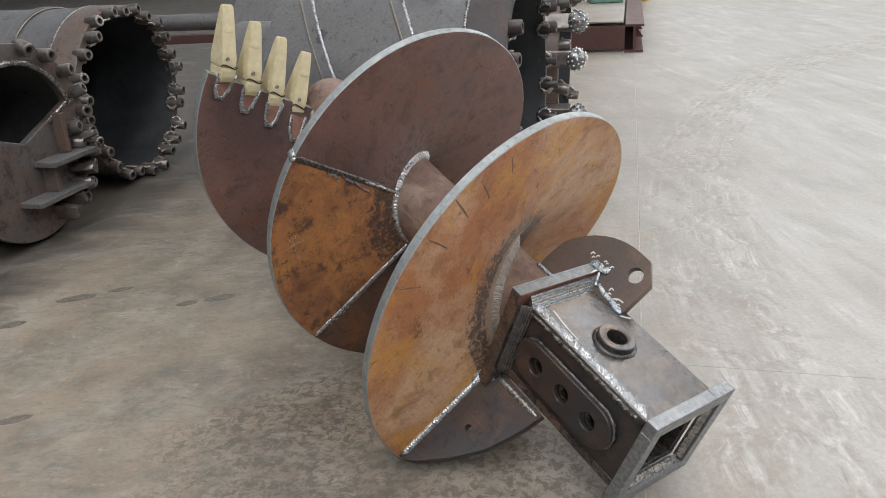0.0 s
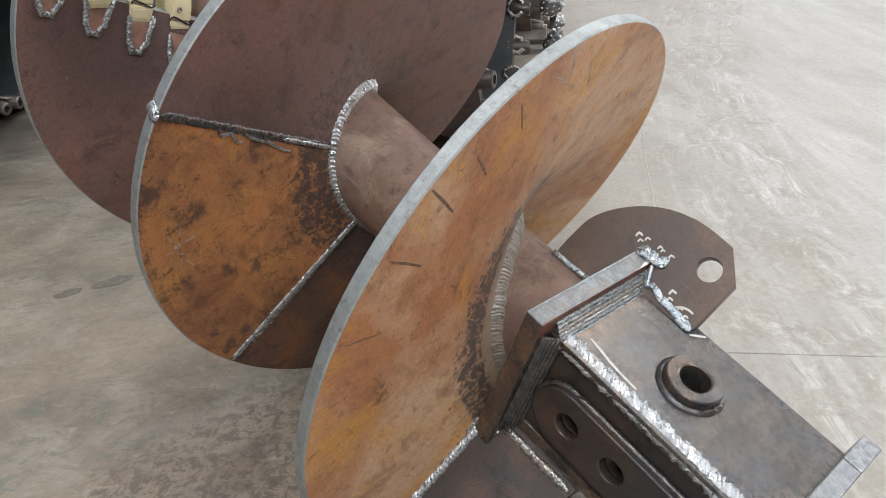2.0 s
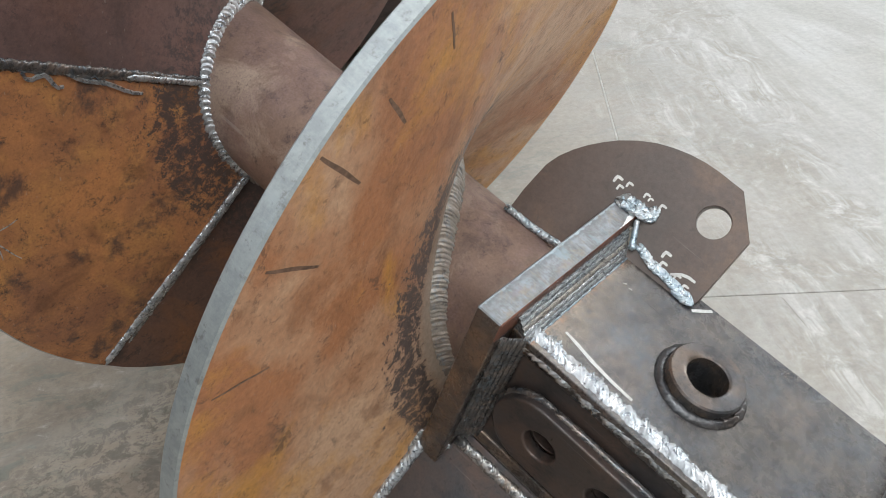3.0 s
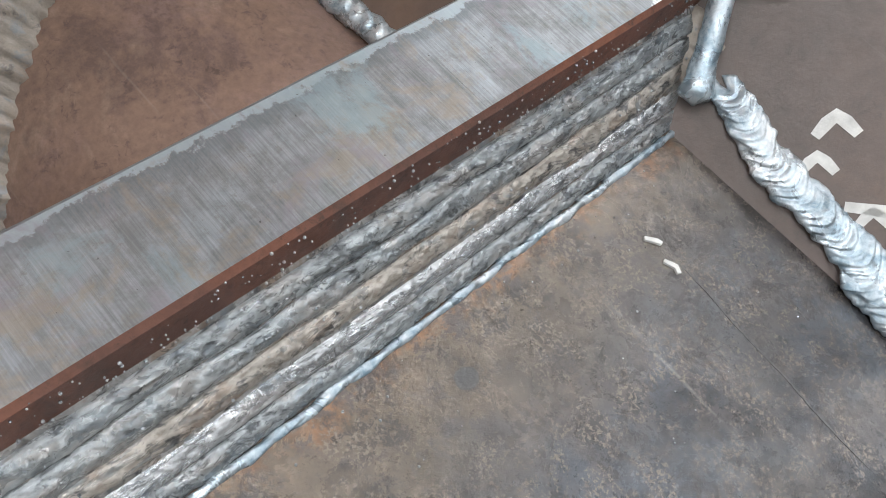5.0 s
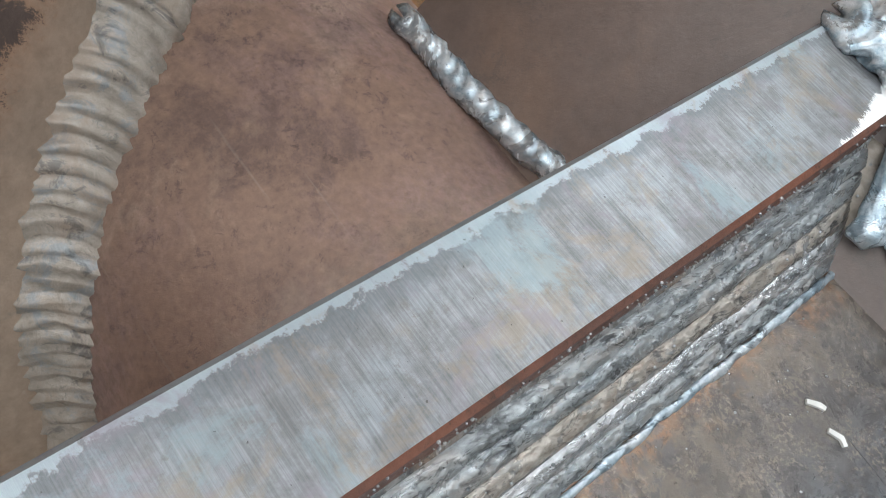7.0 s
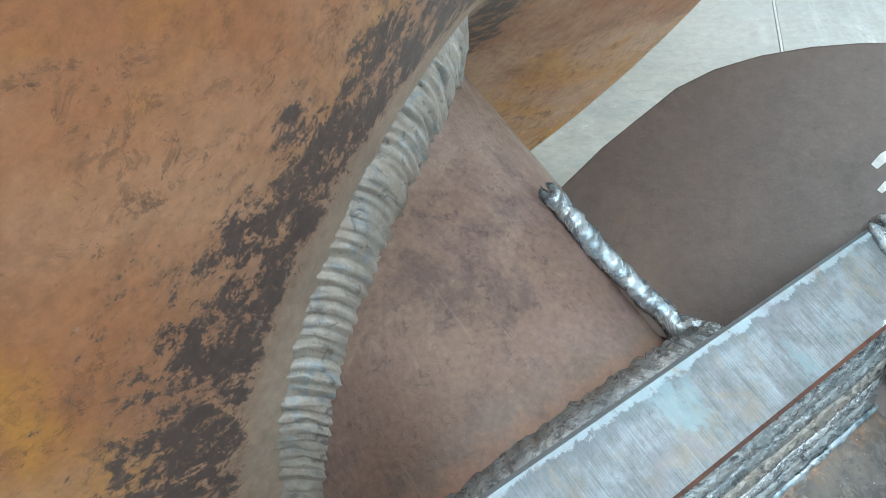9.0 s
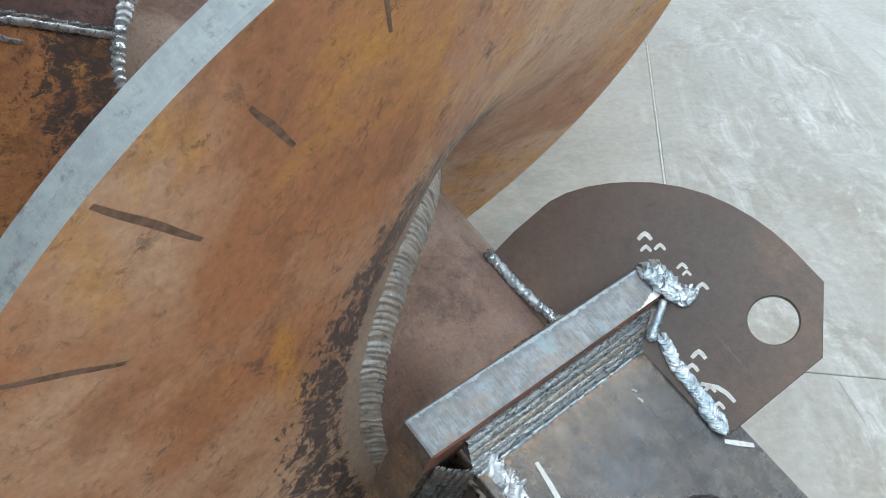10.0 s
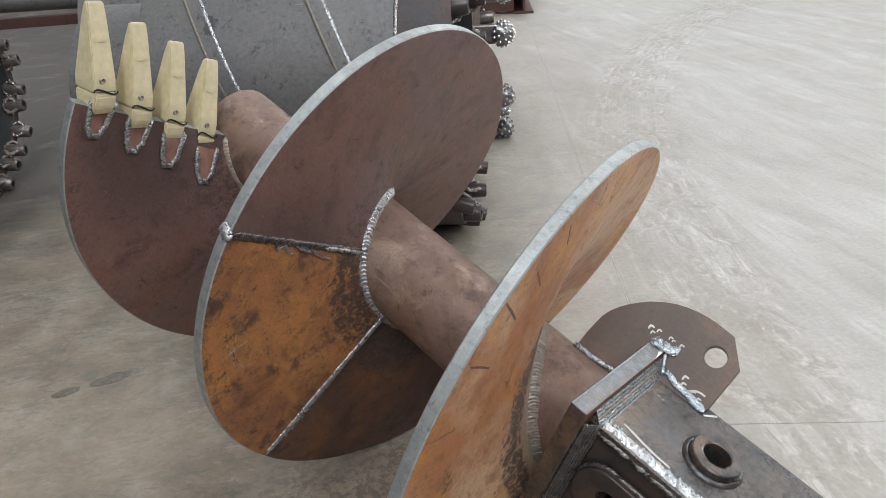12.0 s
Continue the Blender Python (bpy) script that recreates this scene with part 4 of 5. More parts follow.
part("paint_mark", ribbon([(0.051, 0.0325, BZ1), (0.0545, 0.034, BZ1), (0.0565, 0.0330, BZ1)], 0.0008, TOP, 0.0009), M_CHALK, auger)
for x0, s0, sc in ((-0.0516, 0.0271, 1.15), (-0.0424, 0.0198, 0.9), (-0.035, 0.0294, 0.9), (-0.0095, 0.0312, 0.85), (-0.0022, 0.0295, 0.7), (0.0145, 0.0314, 0.95), (0.0545, -0.0109, 1.15), (0.0591, -0.0229, 1.0), (0.0816, -0.0245, 0.9), (0.0963, -0.0288, 0.9)):
    arms = [(0.0, -0.009), (-0.0005, -0.0035), (0.0, 0.0), (0.0035, 0.0005), (0.009, 0.0)]
    part("paint_mark", ribbon([on_lug(x0 + a * sc * 0.8, s0 + b * sc * 0.8, 0.0111) for a, b in arms], 0.0019 * sc, LN, 0.0003), M_CHALK, auger)
part("paint_mark", ribbon([on_lug(0.075, -0.0286, 0.0111), on_lug(0.086, -0.0207, 0.0111), on_lug(0.0943, -0.0183, 0.0111), on_lug(0.104, -0.0184, 0.0111)], 0.002, LN, 0.0003), M_CHALK, auger)
spat = bmesh.new()
for k in range(620):
    if k < 110:
        c = Vector((rnd.uniform(0.001, 0.09) ** 1.0, rnd.uniform(-0.12, 0.06), BZ1))
    elif k < 400:
        c = Vector((0.0003, rnd.uniform(-0.14, 0.11), 0.157 + 0.013 * rnd.random() ** 1.6))
    else:
        f = rnd.random() ** 1.4
        c = Vector((0.0028 + 0.0178 * f, rnd.uniform(-0.13, 0.085), 0.158 - 0.0232 * f))
    r = rnd.choice((0.00015, 0.0002, 0.00025, 0.0003, 0.00045))
    bmesh.ops.create_icosphere(spat, subdivisions=1, radius=r, matrix=Matrix.Translation(c))
tagged(part("weld_spatter", spat, M_WELD, auger), "tiny balls of weld spatter", kind="stuff")


def stroke(name, mat, a, b, width, lift, wave=0.0, lean=0.0):
    """A stroke on a flight's face between two places given as (angle, radius)."""
    pts = []
    for i in range(9):
        f = i / 8
        ph, r = a[0] + (b[0] - a[0]) * f + wave * math.sin(f * 9), a[1] + (b[1] - a[1]) * f
        pts.append((lead(ph) + lean * (1 - (r - R_TUBE) / (R_OUT - R_TUBE)) ** 2 + 0.0002, r * math.cos(radians(ph)), r * math.sin(radians(ph))))
    part(name, ribbon(pts, width, (1, 0, 0), lift), mat, auger)


# scorch lines left by straightening, long pale scratches, curled chips on the seam
for a, b, w in (((130.6, 0.496), (130.2, 0.415), 0.0032), ((142.5, 0.482), (141.5, 0.408), 0.003), ((121.4, 0.458), (120.6, 0.405), 0.003), ((157.2, 0.484), (155.7, 0.42), 0.002), ((110, 0.47), (109.5, 0.42), 0.002)):
    stroke("scorch_line", M_SCORCH, a, b, w * 0.8, 0.0003, 0.04, -0.014)
for a, b in (((95.6, 0.434), (101.2, 0.471)), ((96.6, 0.506), (95.0, 0.43)), ((88, 0.45), (84, 0.40))):
    stroke("scratch", M_WELD, a, b, 0.0008, 0.0004, 0.3, -0.014)
for a, b in (((-174.1, 0.465), (-176.6, 0.402)), ((-178.3, 0.451), (-168.2, 0.421)), ((-180, 0.43), (-170, 0.44))):
    stroke("scratch", M_WELD, a, b, 0.0009, 0.0005, 0.2)
stroke("chip", M_WELD, (-205.0, 0.385), (-203.0, 0.330), 0.0028, 0.003, 0.9)
stroke("chip", M_WELD, (-205.6, 0.330), (-200.8, 0.216), 0.0028, 0.003, 0.5)

# cutting teeth along the front edge of the last flight turn
e_r = Vector((0, math.cos(radians(TIP)), math.sin(radians(TIP))))
e_t = Vector((0, math.sin(radians(TIP)), -math.cos(radians(TIP))))
e_x = Vector((1, 0, 0))


def tooth(r):
    lean = radians(14)
    d = (e_t * math.cos(lean) - e_x * math.sin(lean) + e_r * (0.12 + 0.65 * (r - 0.163))).normalized()
    nn = (e_x * math.cos(lean) + e_t * math.sin(lean)).normalized()
    er = nn.cross(d).normalized()
    er = -er if er.dot(e_r) < 0 else er
    base = e_x * (lead(TIP) - 0.012) + e_r * r - e_t * 0.012 + e_t * (0.012 - 0.165 * (0.447 - r))
    m = Matrix(((er.x, nn.x, d.x, base.x), (er.y, nn.y, d.y, base.y), (er.z, nn.z, d.z, base.z), (0, 0, 0, 1)))

    def wedge(sections):
        bm = bmesh.new()
        rows = [[bm.verts.new((sx * w, y0 if sy < 0 else y1, zz)) for sx, sy in ((-1, -1), (1, -1), (1, 1), (-1, 1))] for zz, w, y0, y1 in sections]
        for a, b in zip(rows, rows[1:]):
            for j in range(4):
                bm.faces.new((a[j], a[(j + 1) % 4], b[(j + 1) % 4], b[j]))
        bm.faces.new(list(reversed(rows[0])))
        bm.faces.new(rows[-1])
        bmesh.ops.bevel(bm, geom=bm.edges, offset=0.0025, segments=2, affect="EDGES")
        return bm
    t = part("tooth", wedge([(0.035, 0.024, -0.036, 0.030), (0.06, 0.0245, -0.037, 0.029), (0.12, 0.022, -0.027, 0.018), (0.18, 0.020, -0.016, 0.006), (0.205, 0.018, -0.010, 0.0)]), M_CREAM, auger, "cream painted cutting tooth", m)
    part("tooth_holder", wedge([(-0.012, 0.020, -0.03, 0.020), (0.004, 0.023, -0.034, 0.028), (0.026, 0.0245, -0.036, 0.031), (0.034, 0.023, -0.034, 0.029)]), M_CREAM, auger, "dirty cream tooth holder", m)
    seam = [(0.0265 * math.cos(a), 0.0312, 0.036 + 0.006 * math.sin(2 * a)) for a in [math.pi * k / 8 for k in range(9)]]
    part("seam", ribbon(seam, 0.002, (0, 1, 0), 0.001), plain("black_gap", (0.02, 0.02, 0.02), 0.7), t)
    part("pin", lathe([(0.0, 0.0), (0.003, 0.005), (0.0, 0.007)], 12, "Z", False), M_WELD_OLD, t, "", Matrix.Translation((0.006, 0.029, 0.058)) @ pose(0, 0, 0, -90))
    part("mark", ribbon([(-0.012, 0.0165, 0.135), (0.0, 0.0158, 0.132), (0.012, 0.0165, 0.135)], 0.002, (0, 1, 0.2), 0.001), M_CREAM, t)
    # slot burnt into the plate below the holder
    x = lead(TIP) + 0.001
    slot = [base + e_x * (x - base.x) + e_r * a - e_t * b for a, b in ((-0.027, -0.014), (0.027, -0.014), (0.019, 0.034), (0.008, 0.054), (-0.008, 0.054), (-0.019, 0.034))]
    bm = bmesh.new()
    lo = [bm.verts.new(p - e_x * 0.004 + e_x * lead_shift(p)) for p in slot]
    hi = [bm.verts.new(p + e_x * 0.0015 + e_x * lead_shift(p)) for p in slot]
    bm.faces.new(hi)
    for j in range(6):
        bm.faces.new((lo[j], lo[(j + 1) % 6], hi[(j + 1) % 6], hi[j]))
    part("slot", bm, M_SLOT, auger, "reddish burnt slot below the tooth")
    edge = [slot[0], slot[5], slot[4], slot[3], slot[2], slot[1]]
    edge = [p + e_x * (0.003 + lead_shift(p)) for p in edge]
    fine = [edge[i].lerp(edge[i + 1], k / 4) for i in range(5) for k in range(4)] + [edge[5]]
    part("weld_bead", bead(fine, [(1, 0, 0)] * len(fine), 0.0062, 0.008, seed=int(r * 1000), depth=0.4, lump=0.4), M_ROWS_BLUE, auger, smooth="all")


def lead_shift(p):
    """How far the wound plate lies towards the box at a place near the front edge."""
    a = math.degrees(math.atan2(p.z, p.y))
    while a > TIP + 180:
        a -= 360
    return lead(a) - lead(TIP)


M_SLOT = plain("burnt_red_steel", (0.26, 0.14, 0.105), 0.55, 0.2, 0.4, 30)
for r in (0.163, 0.258, 0.352, 0.447):
    tooth(r)

# ---- stored drilling tools behind ----
B_AXIS = Vector((0.97, -0.235, 0.0)).normalized()


def barrel_frame(x, y, z):
    side = Vector((0, 0, 1)).cross(B_AXIS)
    return Matrix(((B_AXIS.x, side.x, 0, x), (B_AXIS.y, side.y, 0, y), (B_AXIS.z, side.z, 1, z), (0, 0, 0, 1)))


SOCKET = finish(lathe([(-0.05, 0.0), (-0.05, 0.022), (-0.035, 0.032), (0.02, 0.032), (0.045, 0.029), (0.048, 0.026), (0.048, 0.016), (0.0, 0.015), (0.0, 0.0)], 18, "X", False), "socket", [M_SOCKET], True)

SOCKET_DARK = SOCKET.copy()
SOCKET_DARK.materials[0] = M_SOCKET_SHADE


def barrel(name, label, x, y, r, length, teeth, bands, ring_mat, seed, tilt=0.35, ring_len=0.17, strips=(), shoulder=0.0, turn=0.0, socket=SOCKET):
    b = thing(name, label, "core barrel", barrel_frame(x, y, r + 0.03) @ pose(0, 0, 0, 0, 0, turn), "stored core barrels")
    w = 0.03
    end = [(-length - shoulder, 0.0), (-length + 0.0, 0.0)] if not shoulder else [(-length - shoulder, 0.33), (-length - shoulder - 0.25, 0.33), (-length - shoulder - 0.25, 0.0), (-length, 0.0)]
    body = lathe([(-ring_len + 0.01, r), (-length, r)] + end + [(-length + 0.03, r - w), (-ring_len + 0.01, r - w)], 96)
    part("shell", body, M_BARREL, b, "dull grey rolled steel shell", smooth=True)
    part("bore", lathe([(-0.002, r - w - 0.0065), (-0.171, r - w - 0.0065), (-length + 0.04, r - w - 0.0065), (-length + 0.035, 0.0)], 64, "X", False), M_BORE, b, "inside coloured dark for deep shade", smooth=True)
    ring = lathe([(-ring_len + 0.005, r + 0.012), (-ring_len, r + 0.002), (-ring_len, r - w - 0.004), (0.0, r - w - 0.004), (0.0, r + 0.008), (-0.01, r + 0.012)], 96)
    part("cutting_ring", ring, ring_mat, b, "steel ring with welded tooth sockets", smooth=True)
    pts = [(-ring_len - 0.002, (r + 0.008) * math.cos(radians(a)), (r + 0.008) * math.sin(radians(a))) for a in range(0, 361, 4)]
    part("weld_bead", bead(pts, [(0, math.cos(radians(a)), math.sin(radians(a))) for a in range(0, 361, 4)], 0.008, 0.03, sides=6, seed=seed + 1), M_WELD_ROWS, b, "weld between shell and ring", smooth="all")
    for u in bands:
        part("band", lathe([(u, r), (u, r + 0.014), (u - 0.05, r + 0.014), (u - 0.05, r)], 96), M_BARREL, b, "raised band round the shell", smooth=True)
        for du in (0.004, -0.054):
            pts = [(u + du, (r + 0.006) * math.cos(radians(a)), (r + 0.006) * math.sin(radians(a))) for a in range(0, 361, 5)]
            part("weld_bead", bead(pts, [(0, math.cos(radians(a)), math.sin(radians(a))) for a in range(0, 361, 5)], 0.006, 0.03, sides=6, seed=seed), M_WELD_OLD, b, smooth="all")
    for u in strips:
        # flat bar wound slantwise over the shell, welded along both edges; the angle is counted from the auger's side upwards
        ends = [a for a in range(-40, 231, 3) if -length + 0.02 < u - 0.0043 * (a - 35) < -ring_len - 0.06]

        def on_shell(a, du, h):
            return Vector((u + du - 0.0043 * (a - 35), -(r + h) * math.cos(radians(a)), (r + h) * math.sin(radians(a))))
        bm = bmesh.new()
        rows = [[bm.verts.new(on_shell(a, du, h)) for du, h in ((-0.021, -0.002), (-0.021, 0.014), (0.021, 0.014), (0.021, -0.002))] for a in ends]
        for p, q in zip(rows, rows[1:]):
            for j in range(4):
                bm.faces.new((p[j], q[j], q[(j + 1) % 4], p[(j + 1) % 4]))
        bm.faces.new(rows[0])
        bm.faces.new(list(reversed(rows[-1])))
        strip = part("wear_strip", bm, M_BARREL, b, "slanting flat bar welded on the shell", smooth=True)
        for du, mat in ((-0.025, M_WELD_OLD), (0.025, M_WELD)):
            part("weld_bead", bead([on_shell(a, du, 0.006) for a in ends], [on_shell(a, 0, 1) - on_shell(a, 0, 0) for a in ends], 0.0075, 0.02, sides=8, seed=seed + int(u * 50), lump=0.35), mat, strip, smooth="all")
    rr = random.Random(seed)
    for k in range(teeth):
        a = 360 * k / teeth + rr.uniform(-2, 2)
        out = (k % 3 - 1) * 14
        m = pose(0, 0, 0, a) @ Matrix.Translation((0.012 + rr.uniform(-0.01, 0.01), 0, r - 0.012 + 0.012 * (k % 3 - 1))) @ pose(0, 0, 0, 0, -out * tilt - 8, (k % 2) * 10 - 5)
        part("tooth_socket", socket, None, b, "" if k else "welded steel tooth socket", m)
        foot = [m @ Vector((-0.012 + 0.03 * math.cos(q * 0.7), 0.036 * math.sin(q * 0.7), -0.022)) for q in range(10)]
        part("weld_bead", bead(foot, [m.to_3x3() @ Vector((0, 0, 1))] * 10, 0.009, 0.015, sides=6, seed=seed + k, lump=0.4), M_WELD_ROWS if k % 2 else M_WELD_OLD, b, smooth="all")
    return b


barrel("core_barrel", "grey steel core barrel with brown toothed ring, lying on floor", -1.90, 2.80, 0.47, 2.6, 26, (-0.42, -1.2), M_RING, 3)
big = barrel("core_barrel", "large grey steel core barrel with slanting welded bars, on floor", 0.272, 1.869, 0.55, 1.05, 22, (), M_RING_SHADE, 8, ring_len=0.175, strips=(-1.24, -0.83, -0.42, -0.01), shoulder=0.13, turn=-3.3, socket=SOCKET_DARK)
back = barrel("core_barrel", "dark core barrel with roller cone bits, lying on floor", 0.66, 3.20, 0.52, 2.0, 14, (-0.7,), M_RING, 12)


def cone_mesh():
    bm = lathe([(0.075, 0.0), (0.07, 0.018), (0.045, 0.045), (0.015, 0.06), (-0.01, 0.055), (-0.02, 0.03)], 20, "X", False)
    rows = ((0.068, 0.020, 5), (0.052, 0.040, 9), (0.030, 0.056, 12), (0.006, 0.061, 14))
    for u, r, n in rows:
        for k in range(n):
            a = 2 * math.pi * (k + 0.3 * n) / n
            before = set(bm.faces)
            bmesh.ops.create_icosphere(bm, subdivisions=1, radius=0.0075, matrix=Matrix.Translation((u, r * math.cos(a), r * math.sin(a))))
            for f in set(bm.faces) - before:
                f.material_index = 1
    return finish(bm, "roller_cone", [M_CARBIDE, M_BUTTON], True)


CONE = cone_mesh()
LEG = finish(block(-0.16, 0.03, -0.045, 0.045, -0.03, 0.03, 0.008), "bit_leg", [M_SOCKET])
for k, a in enumerate((44, 64, 84.5, 118, 152, 176, 200)):
    m = pose(0, 0, 0, a) @ Matrix.Translation((0.05, 0, 0.52 + 0.03))
    part("bit_leg", LEG, None, back, "", m)
    part("roller_cone", CONE, None, back, "roller cone studded with bright buttons" if k == 0 else "", m @ Matrix.Translation((0.045, 0.0, 0.01)) @ pose(0, 0, 0, 20, -38, 0))

# bucket lying on its side, mouth and tooth sockets towards the auger
R_BK = 0.43
bucket = thing("drilling_bucket", "brown steel drilling bucket with open mouth, lying on dark floor", "drilling tool", barrel_frame(-2.03, 1.74, R_BK + 0.035))
part("shell", lathe([(-0.03, R_BK), (-1.1, R_BK), (-1.1, R_BK - 0.025), (-0.03, R_BK - 0.025)], 80), M_BARREL, bucket, "grey rolled steel shell", smooth=True)
FACE = Matrix(((0, 0, 1, 0), (1, 0, 0, 0), (0, 1, 0, 0), (0, 0, 0, 1)))
mouth = [(0.36 * math.cos(radians(a)), 0.36 * math.sin(radians(a))) for a in range(22, 159, 8)] + [(-0.20, 0.07), (0.0, 0.0), (0.19, 0.075)]
part("bottom_plate", flat_plate([disc_points(0, 0, R_BK + 0.012, 72), mouth], 0.04, 0.003), M_BUCKET, bucket, "brown round bottom plate with a cut mouth", FACE)
part("back_plate", lathe([(-1.06, 0.0), (-1.06, R_BK - 0.026), (-1.09, R_BK - 0.026), (-1.09, 0.0)], 48, closed=False), M_BORE, bucket, "back plate coloured dark for the shade inside")
lip = [(0.0, y, z) for y, z in mouth[-1:] + mouth[:18]]
part("weld_bead", bead([(0.022, y, z) for x, y, z in lip], [(1, 0, 0)] * len(lip), 0.012, 0.02, seed=81, lump=0.3, flat=0.6), M_WELD_ROWS, bucket, "pale weld round the mouth", smooth="all")
for z0, y0, y1 in ((-0.10, 0.02, 0.33), (-0.25, -0.12, 0.27)):
    part("shelf", block(0.02, 0.13, y0, y1, z0 - 0.012, z0 + 0.012, 0.003), M_BARREL, bucket, "grey steel shelf plate")
part("post", block(0.02, 0.09, 0.06, 0.085, -0.235, -0.115, 0.002), M_RING, bucket)
part("post", block(0.02, 0.07, 0.20, 0.23, -0.085, 0.10, 0.002), M_RING, bucket)
for k, (a, rr2) in enumerate(((76, 0.43), (58, 0.43), (40, 0.43), (24, 0.42), (10, 0.41), (-4, 0.40), (-16, 0.42), (-28, 0.40), (-40, 0.43), (-52, 0.42), (2, 0.30), (-12, 0.31))):
    part("tooth_socket", SOCKET, None, bucket, "" if k else "welded steel tooth socket", pose(0, 0, 0, a) @ Matrix.Translation((0.035, rr2, 0)) @ pose(0, 0, 0, 0, -12 + 5 * (k % 3), -18 + 14 * (k % 4)))
for k in range(6):
    a = radians(20 - 14 * k)
    pts = [(0.023, (0.36 + 0.012 * i) * math.cos(a), (0.36 + 0.012 * i) * math.sin(a)) for i in range(7)]
    part("weld_bead", bead(pts, [(1, 0, 0)] * 7, 0.011, 0.02, seed=84 + k, lump=0.4), M_WELD_ROWS, bucket, smooth="all")
part("side_plate", flat_plate([[(R_BK - 0.005, -0.26), (R_BK - 0.005, 0.20), (R_BK + 0.06, 0.16), (R_BK + 0.11, 0.06), (R_BK + 0.12, -0.12), (R_BK + 0.07, -0.28)]], 0.03), M_RING, bucket, "curved brown side plate", Matrix.Translation((-0.22, 0, 0)) @ FACE)

# holders for flat teeth along the bucket's lower lip, each with its weld
for k in range(6):
    a = -8 - 13 * k
    m = pose(0, 0, 0, a) @ Matrix.Translation((0.04, 0.335 + 0.012 * (k % 2), 0)) @ pose(0, 0, 0, 0, -18 + 6 * (k % 3), 12)
    hold = block(-0.025, 0.085, -0.03, 0.055, -0.024, 0.024, 0.007)
    for vert in hold.verts:
        if vert.co.x > 0.05:
            vert.co.z *= 0.62
            vert.co.y *= 0.8
    holder = part("tooth_holder", hold, M_SOCKET, bucket, "" if k else "blunt steel tooth holder", m, smooth=True)
    foot = [Vector((-0.018, -0.034 + 0.011 * q, 0.024)) for q in range(9)]
    part("weld_bead", bead(foot, [(0.5, 0, 1)] * 9, 0.010, 0.014, sides=8, seed=90 + k, lump=0.4), M_WELD_ROWS, holder, smooth="all")

# long grey pipe lying behind the barrels
part_pipe = tagged(part("steel_pipe", lathe([(-1.6, 0.06), (1.6, 0.06), (1.6, 0.05), (-1.6, 0.05)], 32), M_BARREL, None, m=Matrix.Translation((-1.55, 4.3, 0.74)) @ pose(0, 0, 0, 0, 0, -8), smooth=True), "long dull grey steel pipe on a trestle", "pipe")
trestle = thing("trestle", "plain steel trestle under a pipe", "trestle")
for x in (-2.6, -0.6):
    part("leg", block(x - 0.03, x + 0.03, 4.27 - (x + 1.55) * 0.14, 4.33 - (x + 1.55) * 0.14, 0, 0.68, 0.003), M_BEAM, trestle)
part("crossbar", block(-2.75, -0.4, 4.22, 4.28, 0.60, 0.66, 0.003), M_BEAM, trestle)

# tie wire on the big barrel
wire = thing("tie_wire", "tangled loops of pale tie wire on the barrel", "wire", kind="stuff")
rw = random.Random(2)
for k in range(11):
    c = Vector((0.12 + rw.uniform(-0.32, 0.06), 1.72 + rw.uniform(-0.05, 0.2), 1.05))
    ra, rb = rw.uniform(0.05, 0.14), rw.uniform(0.03, 0.08)
    t0 = rw.random() * 6
    pts = [c + Vector((ra * math.cos(t0 + s * 0.35), rb * math.sin(t0 + s * 0.35) * 0.8, 0.03 + rb * math.sin(t0 + s * 0.35) + 0.01 * noise.noise((s, k, 0)))) for s in range(17)]
    part("loop", bead(pts, [(0, 0, 1)] * 17, 0.0028, 0.05, sides=5, seed=k, depth=0.0), M_WIRE, wire, smooth="all")

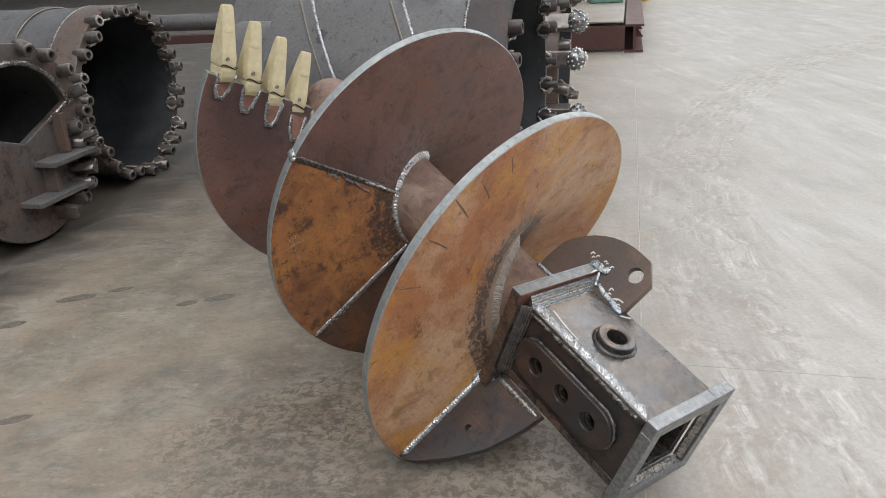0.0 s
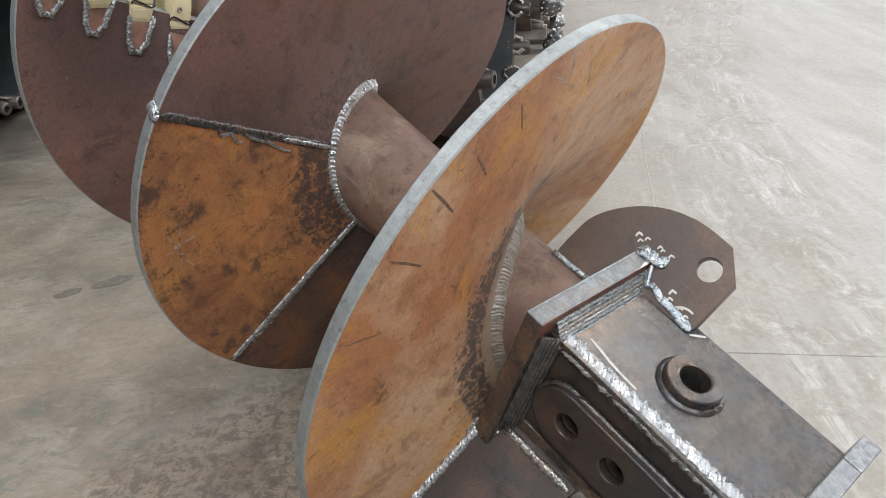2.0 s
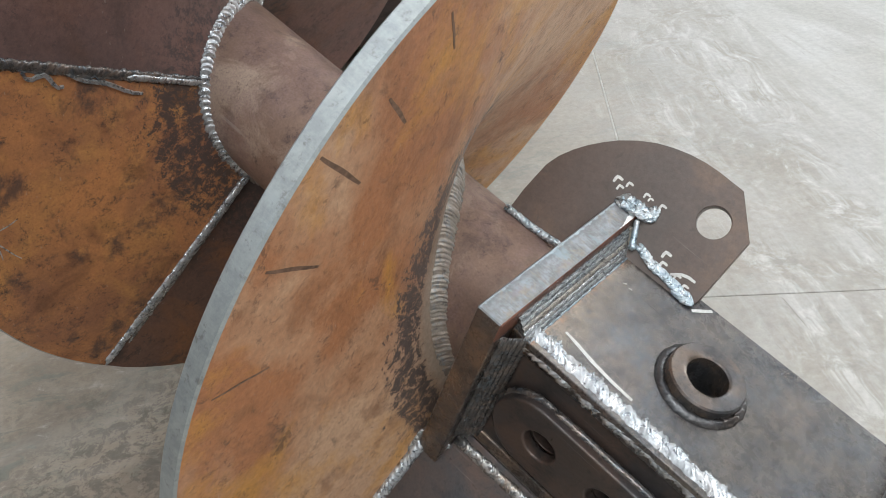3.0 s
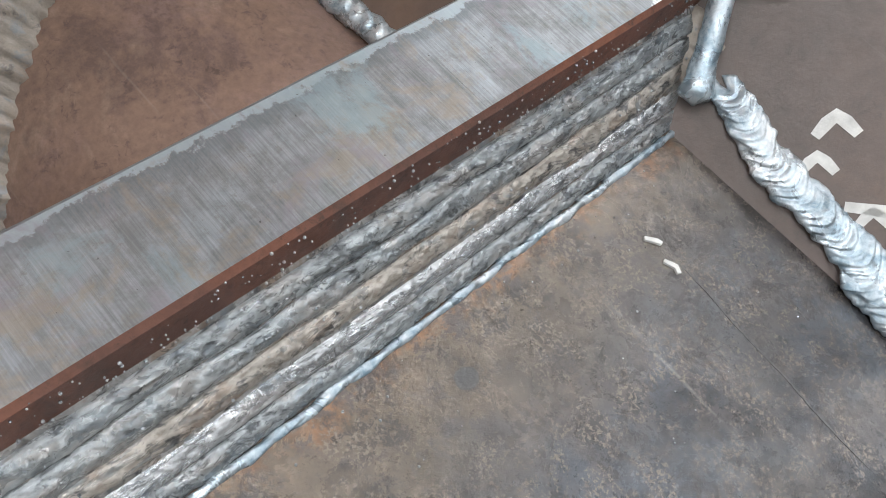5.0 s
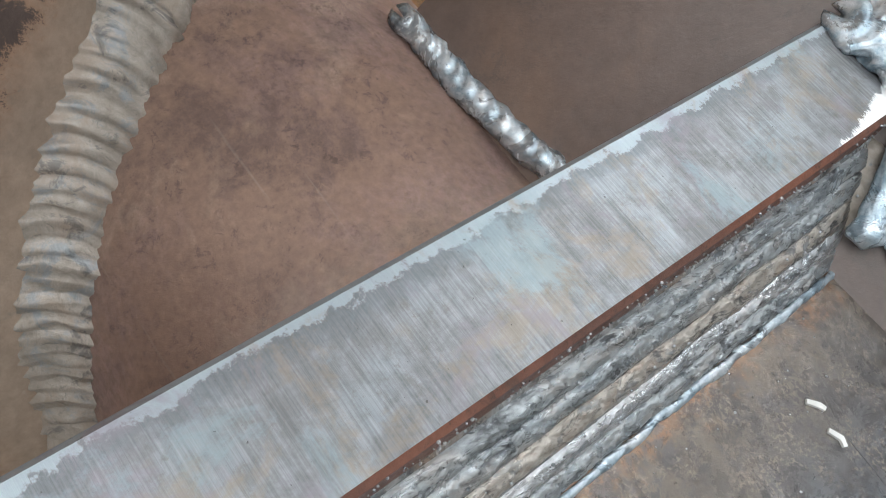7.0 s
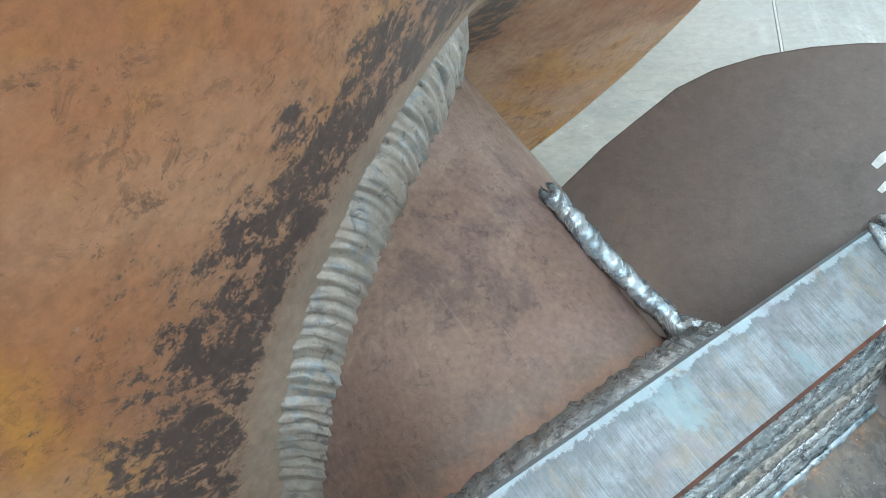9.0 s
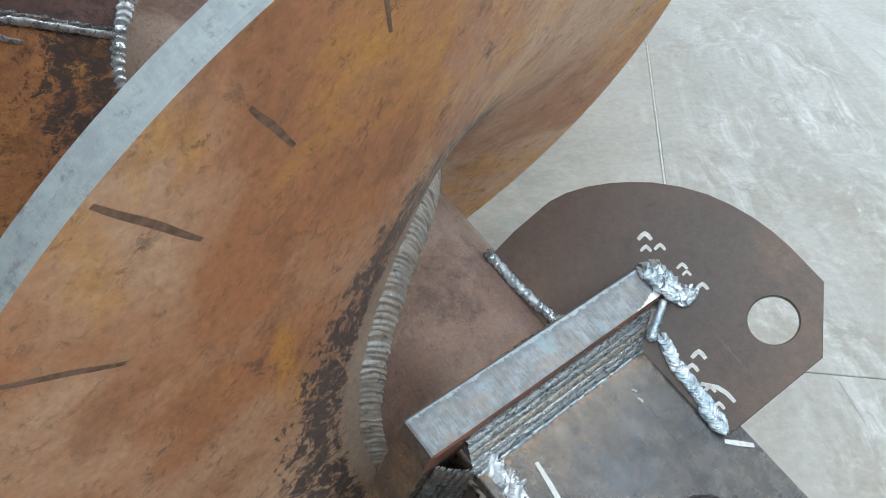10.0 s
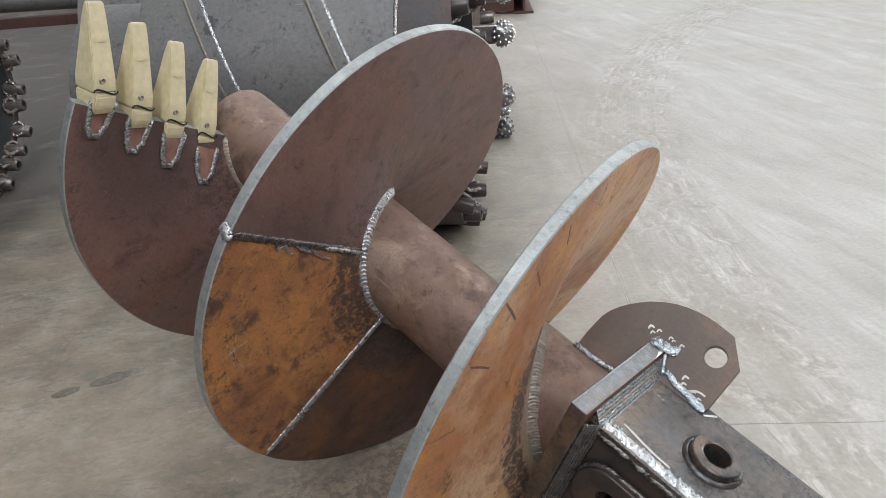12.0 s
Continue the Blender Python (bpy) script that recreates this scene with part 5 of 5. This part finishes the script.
# long steel frame farther off
stand = thing("steel_stand", "maroon steel beam stand with a pale top", "stand", pose(2.02, 6.95, 0, 0, 0, -13.5))
for x in (-1.35, 0.0):
    for z0, z1, w in ((0.0, 0.025, 0.10), (0.025, 0.275, 0.012), (0.275, 0.30, 0.10)):
        part("beam", block(x - w, x + w, 0, 7.0, z0, z1, 0.003), M_BEAM, stand, "" if z0 else "maroon rolled beam")
part("end_plate", block(-1.25, -0.1, 0.02, 0.04, 0.03, 0.28, 0.002), M_BEAM, stand)
part("top_plate", block(-1.2, -0.12, 0.1, 7.0, 0.302, 0.32, 0.003), M_FLOOR, stand, "pale dusty top plate")
for k in range(9):
    part("stiffener", flat_plate([[(0, 0), (0.09, 0), (0, 0.12)]], 0.015), M_BEAM, stand, "", Matrix.Translation((0.012, 0.4 + k * 0.75, 0.12)) @ pose(0, 0, 0, 90))
post = tagged(part("bollard", lathe([(0.0, 0.0), (0.0, 0.08), (0.9, 0.08), (0.95, 0.05), (0.95, 0.0)], 24, "Z", False), M_YELLOW, None, m=Matrix.Translation((3.75, 13.3, 0)), smooth=True), "yellow painted steel bollard on floor", "bollard")
box = tagged(part("tool_box", block(-0.22, 0.22, -0.18, 0.18, 0, 0.3, 0.01), M_GREEN, None, m=Matrix.Translation((2.25, 9.6, 0.325))), "small green metal box on the stand", "box")

# oil drops on the floor
for k, (x, y, rx, ry) in enumerate(((-1.427, 0.216, 0.05, 0.02), (-1.139, 0.971, 0.04, 0.022), (-1.019, 1.009, 0.06, 0.028), (-1.6, 1.064, 0.075, 0.03), (-1.45, 1.13, 0.05, 0.02), (-1.75, 0.85, 0.05, 0.025))):
    bm = bmesh.new()
    ring = [bm.verts.new((rx * (1 + 0.25 * noise.noise((a * 0.7, k, 0))) * math.cos(a * 0.314), ry * (1 + 0.3 * noise.noise((a * 0.6, k, 5))) * math.sin(a * 0.314), 0)) for a in range(20)]
    top = [bm.verts.new((v.co.x * 0.8, v.co.y * 0.8, 0.0012)) for v in ring]
    for j in range(20):
        bm.faces.new((ring[j], ring[(j + 1) % 20], top[(j + 1) % 20], top[j]))
    bm.faces.new(top)
    tagged(part("oil_stain", bm, M_STAIN, None, m=pose(x, y, 0.0, 0, 0, 20)), "dark dried oil spot on the concrete", "stain", kind="structure")
